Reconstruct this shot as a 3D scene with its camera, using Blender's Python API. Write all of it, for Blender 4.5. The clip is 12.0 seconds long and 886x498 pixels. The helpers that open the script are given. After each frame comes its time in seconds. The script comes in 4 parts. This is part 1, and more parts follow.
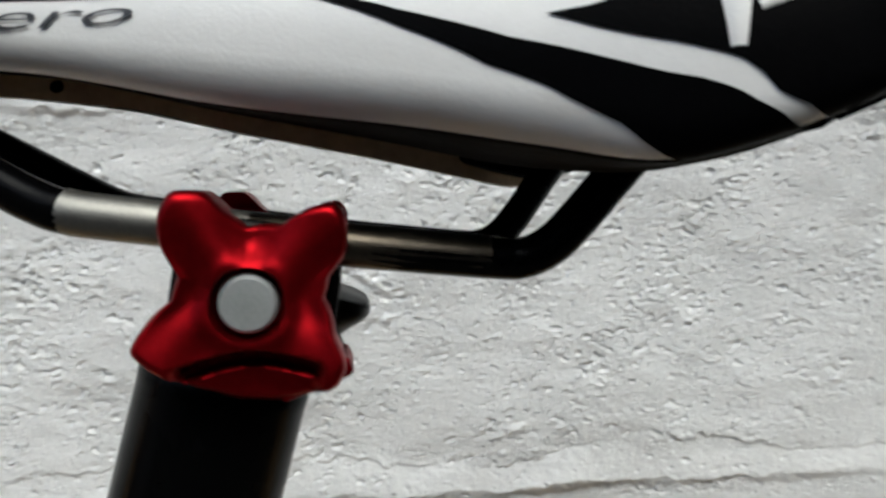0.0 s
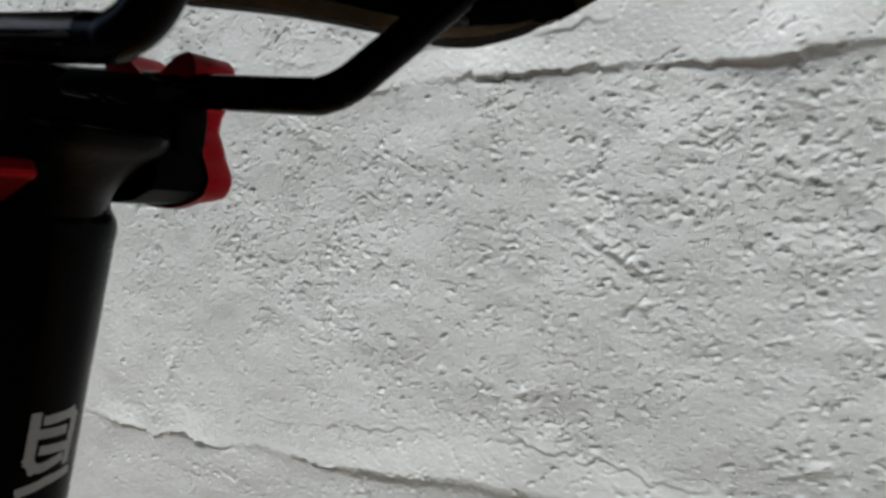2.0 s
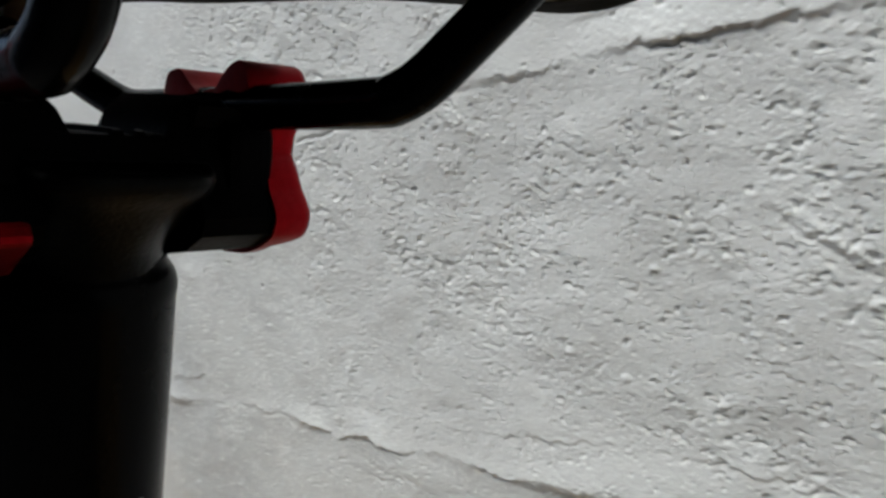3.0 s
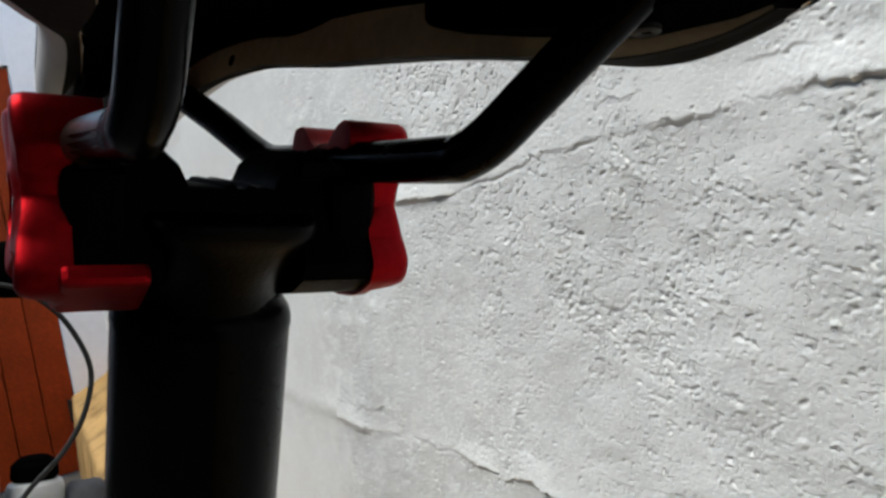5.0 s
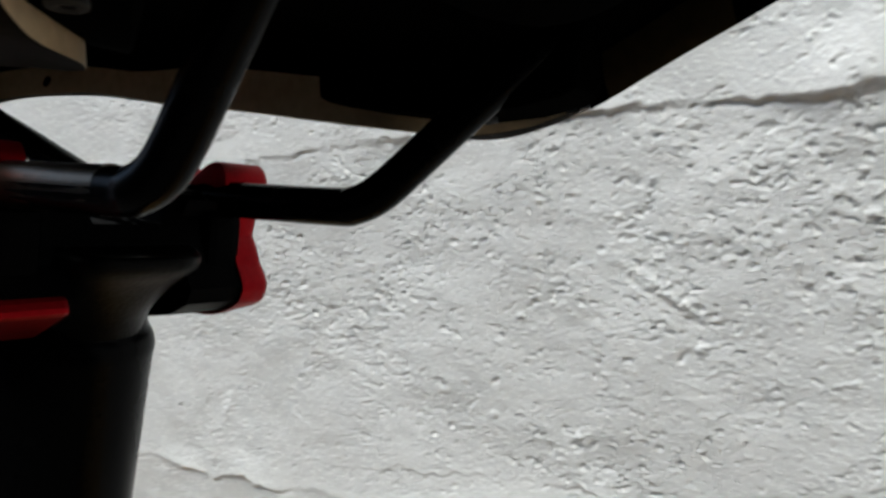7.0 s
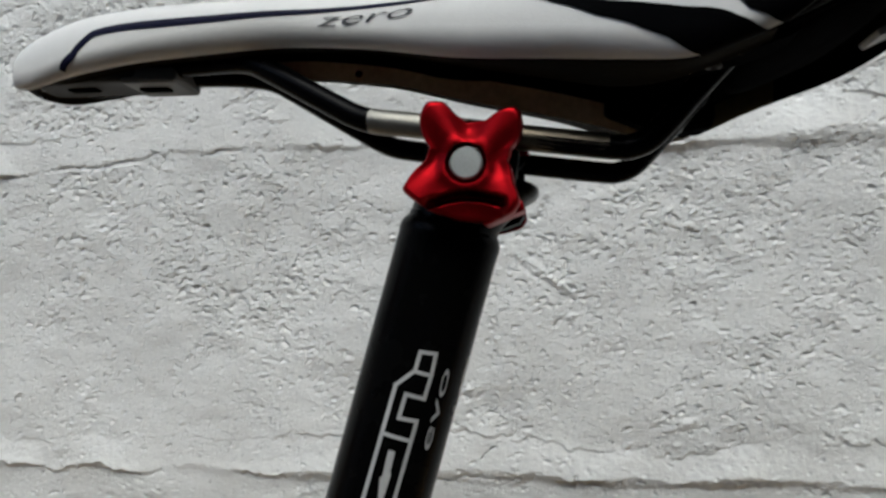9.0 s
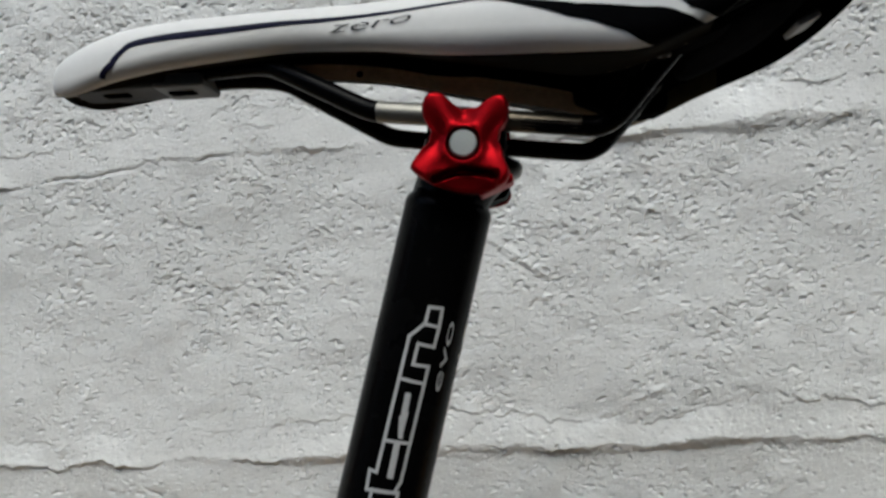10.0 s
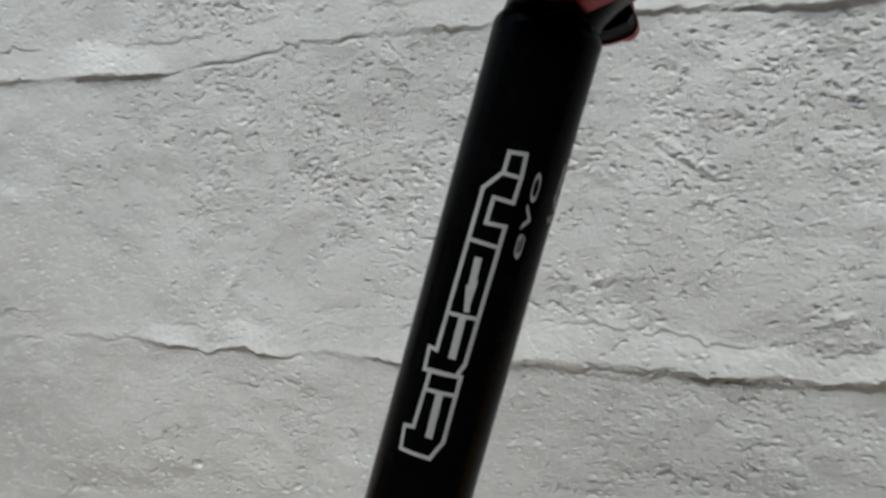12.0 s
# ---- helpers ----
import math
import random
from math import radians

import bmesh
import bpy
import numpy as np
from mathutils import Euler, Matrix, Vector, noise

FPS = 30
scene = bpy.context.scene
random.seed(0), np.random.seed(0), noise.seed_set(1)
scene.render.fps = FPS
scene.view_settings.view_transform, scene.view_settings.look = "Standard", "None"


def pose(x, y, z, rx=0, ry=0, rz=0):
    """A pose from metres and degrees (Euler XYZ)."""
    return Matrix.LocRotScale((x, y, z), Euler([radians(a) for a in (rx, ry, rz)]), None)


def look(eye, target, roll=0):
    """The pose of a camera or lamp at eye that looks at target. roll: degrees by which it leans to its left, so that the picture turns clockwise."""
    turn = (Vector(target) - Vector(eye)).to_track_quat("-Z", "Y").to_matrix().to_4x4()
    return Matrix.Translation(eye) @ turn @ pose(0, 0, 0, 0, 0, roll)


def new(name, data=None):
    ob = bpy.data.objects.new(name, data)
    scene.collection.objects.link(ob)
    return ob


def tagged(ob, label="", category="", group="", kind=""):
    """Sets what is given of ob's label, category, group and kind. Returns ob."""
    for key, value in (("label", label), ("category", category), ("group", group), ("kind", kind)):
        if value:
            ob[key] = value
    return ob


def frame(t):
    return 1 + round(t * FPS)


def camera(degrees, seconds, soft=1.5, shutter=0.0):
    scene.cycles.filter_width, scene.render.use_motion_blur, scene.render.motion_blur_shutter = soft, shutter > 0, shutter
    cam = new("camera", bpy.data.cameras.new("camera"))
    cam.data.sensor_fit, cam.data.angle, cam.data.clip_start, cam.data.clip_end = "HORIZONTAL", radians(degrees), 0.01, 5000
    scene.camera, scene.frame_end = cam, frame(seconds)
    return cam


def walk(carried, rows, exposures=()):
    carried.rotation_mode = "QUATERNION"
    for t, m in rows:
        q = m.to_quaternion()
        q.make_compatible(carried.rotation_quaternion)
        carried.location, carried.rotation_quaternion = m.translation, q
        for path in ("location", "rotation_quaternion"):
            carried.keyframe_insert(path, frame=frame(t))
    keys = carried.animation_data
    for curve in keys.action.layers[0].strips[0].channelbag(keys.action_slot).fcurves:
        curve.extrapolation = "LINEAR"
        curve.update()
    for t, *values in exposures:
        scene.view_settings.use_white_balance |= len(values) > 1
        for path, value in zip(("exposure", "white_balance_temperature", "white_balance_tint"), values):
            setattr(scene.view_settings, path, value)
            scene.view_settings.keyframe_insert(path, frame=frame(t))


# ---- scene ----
cam = camera(59.85, 12.0, soft=2.8, shutter=0.4)
PATH = [
    (0, (0.0231, -0.1408, 0.9850), (0.0836, 0.8281, 0.7454), -0.60),
    (0.5, (0.0666, -0.1412, 0.9719), (-0.1056, 0.8232, 0.7713), -2.54),
    (1, (0.0898, -0.1258, 0.9587), (-0.2709, 0.7949, 0.8100), -4.27),
    (1.5, (0.1104, -0.1059, 0.9524), (-0.4082, 0.7392, 0.8229), -4.60),
    (2, (0.1379, -0.0818, 0.9351), (-0.4102, 0.7410, 0.7852), -5.26),
    (2.5, (0.1325, -0.0603, 0.9310), (-0.4938, 0.7041, 0.7783), -8.11),
    (3, (0.1224, -0.0406, 0.9378), (-0.6148, 0.6199, 0.7949), -10.58),
    (3.5, (0.1235, -0.0308, 0.9369), (-0.7010, 0.5277, 0.8450), -10.69),
    (5.3, (0.1385, -0.0286, 0.9360), (-0.7422, 0.4429, 0.8906), -10.36),
    (5.5, (0.1400, -0.0307, 0.9356), (-0.7361, 0.4493, 0.8885), -10.48),
    (6, (0.1453, -0.0374, 0.9358), (-0.7121, 0.4744, 0.8820), -10.26),
    (6.5, (0.1477, -0.0499, 0.9437), (-0.6139, 0.5908, 0.8473), -9.65),
    (8.3, (0.0747, -0.1816, 0.9566), (-0.1729, 0.7776, 0.8198), -3.05),
    (8.5, (0.0648, -0.2021, 0.9524), (-0.1738, 0.7587, 0.8110), -2.57),
    (9, (0.0358, -0.2356, 0.9507), (-0.1641, 0.7373, 0.8339), -2.17),
    (9.5, (0.0354, -0.2567, 0.9493), (-0.1261, 0.7235, 0.8342), -3.05),
    (10, (0.0303, -0.2770, 0.9426), (-0.1234, 0.7052, 0.8350), -4.29),
    (10.5, (0.0313, -0.2730, 0.9248), (-0.1216, 0.7028, 0.7685), -5.46),
    (11, (0.0333, -0.2515, 0.9138), (-0.1350, 0.7185, 0.7381), -3.87),
    (11.5, (0.0379, -0.2291, 0.9030), (-0.2402, 0.7106, 0.7040), -3.25),
    (12, (0.0490, -0.2228, 0.9069), (-0.3404, 0.6815, 0.7323), -3.53),
]
EXPOSURE = [(t, e, 6140, 0) for t, e in [(0.0, 0.88), (0.5, 0.78), (1.0, 0.71), (1.5, 0.70), (2.0, 0.57), (2.5, 0.54), (3.0, 0.52), (3.5, 0.45), (5.5, 0.93), (6.0, 0.90), (6.5, 0.85), (8.5, 0.64), (9.0, 0.63), (9.5, 0.63), (10.5, 0.55), (11.0, 0.46), (12.0, 0.46)]]
walk(cam, [(t, look(eye, target, roll)) for t, eye, target, roll in PATH], EXPOSURE)

# ---- light: soft high daylight that comes down into a narrow yard ----
SUN_FROM = Vector((0.06, -0.48, 1.0)).normalized()
world = bpy.data.worlds.new("sky")
scene.world = world
world.use_nodes = True
wn = world.node_tree
sky = wn.nodes.new("ShaderNodeTexSky")
sky.sky_type = 'NISHITA'
sky.sun_disc = False
sky.sun_elevation = math.asin(SUN_FROM.z)
sky.sun_rotation = math.atan2(SUN_FROM.x, SUN_FROM.y)
sky.air_density, sky.dust_density, sky.ozone_density = 1.0, 4.0, 1.0
wn.links.new(sky.outputs[0], wn.nodes["Background"].inputs[0])
wn.nodes["Background"].inputs[1].default_value = 0.15
sun = bpy.data.lights.new("sun", 'SUN')
sun.energy, sun.angle, sun.color = 0.9, radians(45), (1.0, 0.98, 0.95)
new("sun", sun).matrix_world = look(SUN_FROM * 10, (0, 0, 0))


# ---- materials ----
def material(name, colour, rough=0.5, metal=0.0, vary=0.06, scale=30.0, bump=0.0, bump_scale=300.0, dirt=None, dirt_at=(0.55, 0.75), coat=0.0, spec=0.5):
    """A procedural surface: base colour, two scales of variation, optional stains and fine relief."""
    m = bpy.data.materials.new(name)
    m.use_nodes = True
    nt = m.node_tree
    bsdf = nt.nodes["Principled BSDF"]
    bsdf.inputs["Roughness"].default_value = rough
    bsdf.inputs["Metallic"].default_value = metal
    bsdf.inputs["Coat Weight"].default_value = coat
    bsdf.inputs["Specular IOR Level"].default_value = spec
    co = nt.nodes.new("ShaderNodeTexCoord")
    big = nt.nodes.new("ShaderNodeTexNoise")
    big.inputs["Scale"].default_value, big.inputs["Detail"].default_value = scale, 6
    fine = nt.nodes.new("ShaderNodeTexNoise")
    fine.inputs["Scale"].default_value, fine.inputs["Detail"].default_value = scale * 9, 4
    for n in (big, fine):
        nt.links.new(co.outputs["Object"], n.inputs["Vector"])
    add = nt.nodes.new("ShaderNodeMath")
    add.operation = 'ADD'
    nt.links.new(big.outputs["Fac"], add.inputs[0])
    nt.links.new(fine.outputs["Fac"], add.inputs[1])
    ramp = nt.nodes.new("ShaderNodeMapRange")
    ramp.inputs["From Min"].default_value, ramp.inputs["From Max"].default_value = 0.7, 1.3
    ramp.inputs["To Min"].default_value, ramp.inputs["To Max"].default_value = 1 - vary, 1 + vary
    nt.links.new(add.outputs[0], ramp.inputs["Value"])
    mul = nt.nodes.new("ShaderNodeMix")
    mul.data_type, mul.blend_type = 'RGBA', 'MULTIPLY'
    mul.inputs["Factor"].default_value = 1
    mul.inputs["A"].default_value = (*colour, 1)
    nt.links.new(ramp.outputs["Result"], mul.inputs["B"])
    out = mul.outputs["Result"]
    if dirt:
        st = nt.nodes.new("ShaderNodeTexNoise")
        st.inputs["Scale"].default_value, st.inputs["Detail"].default_value = scale * 0.6, 8
        nt.links.new(co.outputs["Object"], st.inputs["Vector"])
        mr = nt.nodes.new("ShaderNodeMapRange")
        mr.inputs["From Min"].default_value, mr.inputs["From Max"].default_value = dirt_at
        nt.links.new(st.outputs["Fac"], mr.inputs["Value"])
        mix = nt.nodes.new("ShaderNodeMix")
        mix.data_type = 'RGBA'
        nt.links.new(mr.outputs["Result"], mix.inputs["Factor"])
        nt.links.new(out, mix.inputs["A"])
        mix.inputs["B"].default_value = (*dirt, 1)
        out = mix.outputs["Result"]
    nt.links.new(out, bsdf.inputs["Base Color"])
    rr = nt.nodes.new("ShaderNodeMapRange")
    rr.inputs["From Min"].default_value, rr.inputs["From Max"].default_value = 0.35, 0.65
    rr.inputs["To Min"].default_value, rr.inputs["To Max"].default_value = max(rough - 0.06, 0.03), min(rough + 0.06, 1)
    nt.links.new(big.outputs["Fac"], rr.inputs["Value"])
    nt.links.new(rr.outputs["Result"], bsdf.inputs["Roughness"])
    if bump:
        bn = nt.nodes.new("ShaderNodeTexNoise")
        bn.inputs["Scale"].default_value, bn.inputs["Detail"].default_value = bump_scale, 5
        nt.links.new(co.outputs["Object"], bn.inputs["Vector"])
        b = nt.nodes.new("ShaderNodeBump")
        b.inputs["Strength"].default_value, b.inputs["Distance"].default_value = 1.0, bump
        nt.links.new(bn.outputs["Fac"], b.inputs["Height"])
        nt.links.new(b.outputs["Normal"], bsdf.inputs["Normal"])
    return m


PAINT = material("white_masonry_paint", (0.74, 0.74, 0.735), 0.75, vary=0.035, scale=14, bump=0.0004, bump_scale=420, dirt=(0.71, 0.71, 0.70), dirt_at=(0.52, 0.8))


def add_flecks(m, size, depth):
    """Small sharp pits in a coat of paint, denser in some patches."""
    nt = m.node_tree
    bsdf = nt.nodes["Principled BSDF"]
    before = bsdf.inputs["Normal"].links[0].from_socket
    co = nt.nodes.new("ShaderNodeTexCoord")
    mp = nt.nodes.new("ShaderNodeMapping")
    mp.inputs["Scale"].default_value = (1.0, 1.0, 1.7)
    nt.links.new(co.outputs["Object"], mp.inputs["Vector"])
    small = nt.nodes.new("ShaderNodeTexNoise")
    small.inputs["Scale"].default_value, small.inputs["Detail"].default_value = 1 / size, 5
    wide = nt.nodes.new("ShaderNodeTexNoise")
    wide.inputs["Scale"].default_value, wide.inputs["Detail"].default_value = 22, 3
    nt.links.new(mp.outputs["Vector"], small.inputs["Vector"])
    nt.links.new(co.outputs["Object"], wide.inputs["Vector"])
    cut = nt.nodes.new("ShaderNodeMapRange")
    cut.inputs["From Min"].default_value, cut.inputs["From Max"].default_value = 0.585, 0.68
    nt.links.new(small.outputs["Fac"], cut.inputs["Value"])
    amount = nt.nodes.new("ShaderNodeMapRange")
    amount.inputs["From Min"].default_value, amount.inputs["From Max"].default_value = 0.40, 0.60
    amount.inputs["To Min"].default_value = 0.25
    nt.links.new(wide.outputs["Fac"], amount.inputs["Value"])
    times = nt.nodes.new("ShaderNodeMath")
    times.operation = 'MULTIPLY'
    nt.links.new(cut.outputs["Result"], times.inputs[0])
    nt.links.new(amount.outputs["Result"], times.inputs[1])
    b = nt.nodes.new("ShaderNodeBump")
    b.invert = True
    b.inputs["Strength"].default_value, b.inputs["Distance"].default_value = 1.0, depth
    nt.links.new(times.outputs[0], b.inputs["Height"])
    nt.links.new(before, b.inputs["Normal"])
    nt.links.new(b.outputs["Normal"], bsdf.inputs["Normal"])


# smoother mortar coat, made paler to carry light caught by the up-tilted bands
FILLET_LIT = material("smooth_mortar_paint_lit", (0.80, 0.80, 0.795), 0.7, vary=0.03, scale=20, bump=0.0004, bump_scale=420)
add_flecks(PAINT, 0.0030, 0.0005)
PLASTER = material("pale_plaster", (0.80, 0.79, 0.83), 0.8, vary=0.04, scale=4, bump=0.0008, bump_scale=60, dirt=(0.70, 0.69, 0.72))
# dark tone of the added unseen walls, for dim reflections and little bounce
DARK_WALL = material("dark_unseen_render", (0.035, 0.032, 0.030), 0.9, vary=0.25, scale=3, bump=0.004, bump_scale=40)
CONCRETE = material("worn_concrete", (0.08, 0.074, 0.066), 0.85, vary=0.2, scale=3, bump=0.003, bump_scale=60, dirt=(0.08, 0.072, 0.06))
RED_WOOD = material("red_brown_varnished_wood", (0.22, 0.028, 0.003), 0.55, spec=0.15, vary=0.25, scale=6, bump=0.001, bump_scale=40)
SAND = material("pale_builders_sand", (0.44, 0.28, 0.115), 0.95, vary=0.12, scale=9, bump=0.006, bump_scale=140, dirt=(0.22, 0.135, 0.055), dirt_at=(0.50, 0.66), spec=0.2)
GREY_RUBBER = material("grey_rubber", (0.045, 0.045, 0.05), 0.9, vary=0.2, scale=12, bump=0.002, bump_scale=90)
BLACK_TUBE = material("black_anodised_tube", (0.0015, 0.0015, 0.0016), 0.24, spec=0.04, vary=0.2, scale=60, bump=0.00003, bump_scale=900)
BLACK_FORGED = material("black_forged_alloy", (0.0010, 0.0010, 0.0011), 0.40, spec=0.015, vary=0.2, scale=80, bump=0.0001, bump_scale=1200)
RAIL_BLACK = material("black_rail_coating", (0.0012, 0.0012, 0.0013), 0.22, spec=0.05, vary=0.25, scale=120, bump=0.00004, bump_scale=900)
RAIL_BARE = material("bare_titanium", (0.20, 0.194, 0.175), 0.46, metal=1.0, vary=0.12, scale=160, bump=0.00003, bump_scale=1500)
# darker brown copy of the bare titanium: shade from clamp and saddle as colour
RAIL_BARE_SHADED = material("shaded_titanium", (0.085, 0.072, 0.056), 0.34, metal=1.0, vary=0.2, scale=160, bump=0.00003, bump_scale=1500)
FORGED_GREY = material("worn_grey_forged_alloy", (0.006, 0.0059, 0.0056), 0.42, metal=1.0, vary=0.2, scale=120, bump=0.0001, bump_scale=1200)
RED_ALLOY = material("red_anodised_alloy", (0.25, 0.0035, 0.007), 0.45, metal=1.0, vary=0.12, scale=90, bump=0.00004, bump_scale=900)
BOLT_GREY = material("grey_bolt_steel", (0.27, 0.28, 0.28), 0.6, metal=0.6, vary=0.1, scale=160, bump=0.00004, bump_scale=1500)
LEATHER_WHITE = material("white_saddle_leather", (0.54, 0.535, 0.525), 0.45, vary=0.03, scale=40, bump=0.00006, bump_scale=1400, dirt=(0.48, 0.45, 0.41), dirt_at=(0.6, 0.85))
LEATHER_BLACK = material("black_saddle_leather", (0.0012, 0.0012, 0.0014), 0.42, spec=0.014, vary=0.2, scale=60, bump=0.00006, bump_scale=1400)
PIPING = material("dark_blue_piping", (0.006, 0.006, 0.020), 0.5, spec=0.08, vary=0.2, scale=60)
INK_GREY = material("grey_print", (0.012, 0.012, 0.014), 0.5, vary=0.1, scale=60)
FOLD_TAN = material("tan_folded_leather", (0.52, 0.39, 0.23), 0.7, vary=0.18, scale=50, bump=0.0002, bump_scale=500, dirt=(0.32, 0.23, 0.13), dirt_at=(0.55, 0.75))
FOLD_OLIVE = material("olive_brown_leather", (0.030, 0.020, 0.006), 0.7, spec=0.1, vary=0.25, scale=40, bump=0.0002, bump_scale=500)
# leather under the saddle edge, dark brown to hold the shade there
FOLD_SHADED = material("shaded_brown_leather", (0.009, 0.007, 0.0045), 0.8, spec=0.03, vary=0.2, scale=50, bump=0.0002, bump_scale=500)
BASE_PLASTIC = material("black_base_plastic", (0.0010, 0.0010, 0.0010), 0.9, spec=0.004, vary=0.2, scale=70, bump=0.0001, bump_scale=900)
MOUNT_GREY = material("dark_grey_plastic", (0.022, 0.021, 0.020), 0.6, spec=0.2, vary=0.25, scale=70)
GREY_PLASTIC = material("grey_plastic", (0.085, 0.085, 0.085), 0.5, spec=0.3, vary=0.1, scale=70)
# pale tone that stands for a glint under the saddle's tail
GLINT_GREY = material("pale_grey_glint", (0.22, 0.22, 0.22), 0.5, vary=0.15, scale=70)
LOGO_SILVER = material("silver_print", (0.34, 0.34, 0.345), 0.5, vary=0.1, scale=90)
FRAME_BLACK = material("black_frame_paint", (0.012, 0.012, 0.013), 0.3, vary=0.1, scale=20)
FRAME_WHITE = material("white_frame_paint", (0.45, 0.45, 0.44), 0.35, vary=0.05, scale=20)
RUBBER = material("black_rubber", (0.006, 0.006, 0.006), 0.75, vary=0.2, scale=60, bump=0.0002, bump_scale=700)
STEEL = material("bright_steel", (0.6, 0.6, 0.6), 0.3, metal=1.0, vary=0.08, scale=80)


# ---- mesh tools ----
def mesh_of(name, verts, faces, mat, smooth=True):
    me = bpy.data.meshes.new(name)
    me.from_pydata([tuple(v) for v in verts], [], faces)
    me.validate()
    me.materials.append(mat)
    if smooth:
        me.polygons.foreach_set("use_smooth", [True] * len(me.polygons))
    me.update()
    return me


def part(name, me, parent, label=""):
    ob = new(name, me)
    ob.parent = parent
    return tagged(ob, label)


def fix_normals(me):
    bm = bmesh.new()
    bm.from_mesh(me)
    bmesh.ops.recalc_face_normals(bm, faces=bm.faces)
    bm.to_mesh(me)
    bm.free()
    return me


def sharp(me, angle=40):
    """Keep edges crisp where faces meet at more than the angle."""
    bm = bmesh.new()
    bm.from_mesh(me)
    for e in bm.edges:
        if len(e.link_faces) == 2 and e.calc_face_angle(0) > radians(angle):
            e.smooth = False
    bm.to_mesh(me)
    bm.free()
    return me


def grid_faces(n, m, wrap=False, base=0):
    """Quads of a grid of n rows with m points in a row."""
    f = []
    for i in range(n - 1):
        for j in range(m if wrap else m - 1):
            k = (j + 1) % m
            f.append((base + i * m + j, base + i * m + k, base + (i + 1) * m + k, base + (i + 1) * m + j))
    return f


def smooth_line(pts, steps=8):
    """A Catmull-Rom curve through the points."""
    p = [Vector(q) for q in pts]
    p = [p[0] * 2 - p[1]] + p + [p[-1] * 2 - p[-2]]
    out = []
    for i in range(1, len(p) - 2):
        for k in range(steps):
            t = k / steps
            a, b, c, d = p[i - 1], p[i], p[i + 1], p[i + 2]
            out.append(0.5 * ((2 * b) + (c - a) * t + (2 * a - 5 * b + 4 * c - d) * t * t + (3 * b - a - 3 * c + d) * t ** 3))
    out.append(p[-2])
    return out


def tube(name, pts, radius, mat, sides=20, steps=8, curved=True, flat=1.0):
    """A round bar along a line; radius a number or one for each point of the line."""
    line = smooth_line(pts, steps) if curved else [Vector(q) for q in pts]
    n = len(line)
    rad = [radius] * n if isinstance(radius, (int, float)) else [float(np.interp(i / (n - 1) * (len(radius) - 1), range(len(radius)), radius)) for i in range(n)]
    verts, side = [], None
    for i, p in enumerate(line):
        tan = (line[min(i + 1, n - 1)] - line[max(i - 1, 0)]).normalized()
        if side is None:
            side = tan.orthogonal().normalized()
        side = (side - tan * side.dot(tan)).normalized()
        up = tan.cross(side)
        for k in range(sides):
            a = 2 * math.pi * k / sides
            verts.append(p + side * math.cos(a) * rad[i] + up * math.sin(a) * rad[i] * flat)
    faces = grid_faces(n, sides, True)
    faces += [tuple(range(sides))[::-1], tuple(range((n - 1) * sides, n * sides))]
    return sharp(fix_normals(mesh_of(name, verts, faces, mat)), 50)


def lathe(name, profile, mat, sides=40, frame_at=None):
    """A turned solid round its own z from (radius, height) points; frame_at places it."""
    verts = []
    for r, h in profile:
        for k in range(sides):
            a = 2 * math.pi * k / sides
            verts.append(Vector((r * math.cos(a), r * math.sin(a), h)))
    if frame_at is not None:
        verts = [frame_at @ v for v in verts]
    faces = grid_faces(len(profile), sides, True)
    faces += [tuple(range(sides)), tuple(range((len(profile) - 1) * sides, len(profile) * sides))]
    return sharp(fix_normals(mesh_of(name, verts, faces, mat)), 30)


def block(name, size, mat, bevel=0.002, at=None, segments=2):
    """A box with rounded edges."""
    bm = bmesh.new()
    bmesh.ops.create_cube(bm, size=1)
    bmesh.ops.scale(bm, vec=size, verts=bm.verts)
    if bevel:
        bmesh.ops.bevel(bm, geom=list(bm.edges), offset=bevel, segments=segments, affect='EDGES', profile=0.6)
    if at is not None:
        bmesh.ops.transform(bm, matrix=at, verts=bm.verts)
    me = bpy.data.meshes.new(name)
    bm.to_mesh(me)
    bm.free()
    me.materials.append(mat)
    return me


def text_mesh(name, body, thin=0.0):
    """The built-in font's letters as (x, y) points and faces."""
    cu = bpy.data.curves.new(name, 'FONT')
    cu.body = body
    cu.resolution_u = 4
    cu.offset = -thin
    ob = bpy.data.objects.new(name, cu)
    me = bpy.data.meshes.new_from_object(ob)
    bpy.data.objects.remove(ob)
    bm = bmesh.new()
    bm.from_mesh(me)
    bmesh.ops.triangulate(bm, faces=bm.faces)
    bmesh.ops.subdivide_edges(bm, edges=[e for e in bm.edges if e.calc_length() > 0.12], cuts=2)
    pts = [(v.co.x, v.co.y) for v in bm.verts]
    faces = [tuple(v.index for v in f.verts) for f in bm.faces]
    bm.free()
    return pts, faces


# ---- the rough white wall ----
WALL_Y = 0.2692
rng = np.random.default_rng(7)


def lattice(x, z, size, seed):
    """Smooth noise of about -1..1 with cells of that size."""
    g = np.random.default_rng(seed).uniform(-1, 1, (257, 257))
    u, v = x / size + 1000.37, z / size + 1000.71
    i, j = np.floor(u).astype(int), np.floor(v).astype(int)
    a, b = u - i, v - j
    a, b = a * a * (3 - 2 * a), b * b * (3 - 2 * b)
    i, j, i1, j1 = i % 257, j % 257, (i + 1) % 257, (j + 1) % 257
    return (g[i, j] * (1 - a) + g[i1, j] * a) * (1 - b) + (g[i, j1] * (1 - a) + g[i1, j1] * a) * b


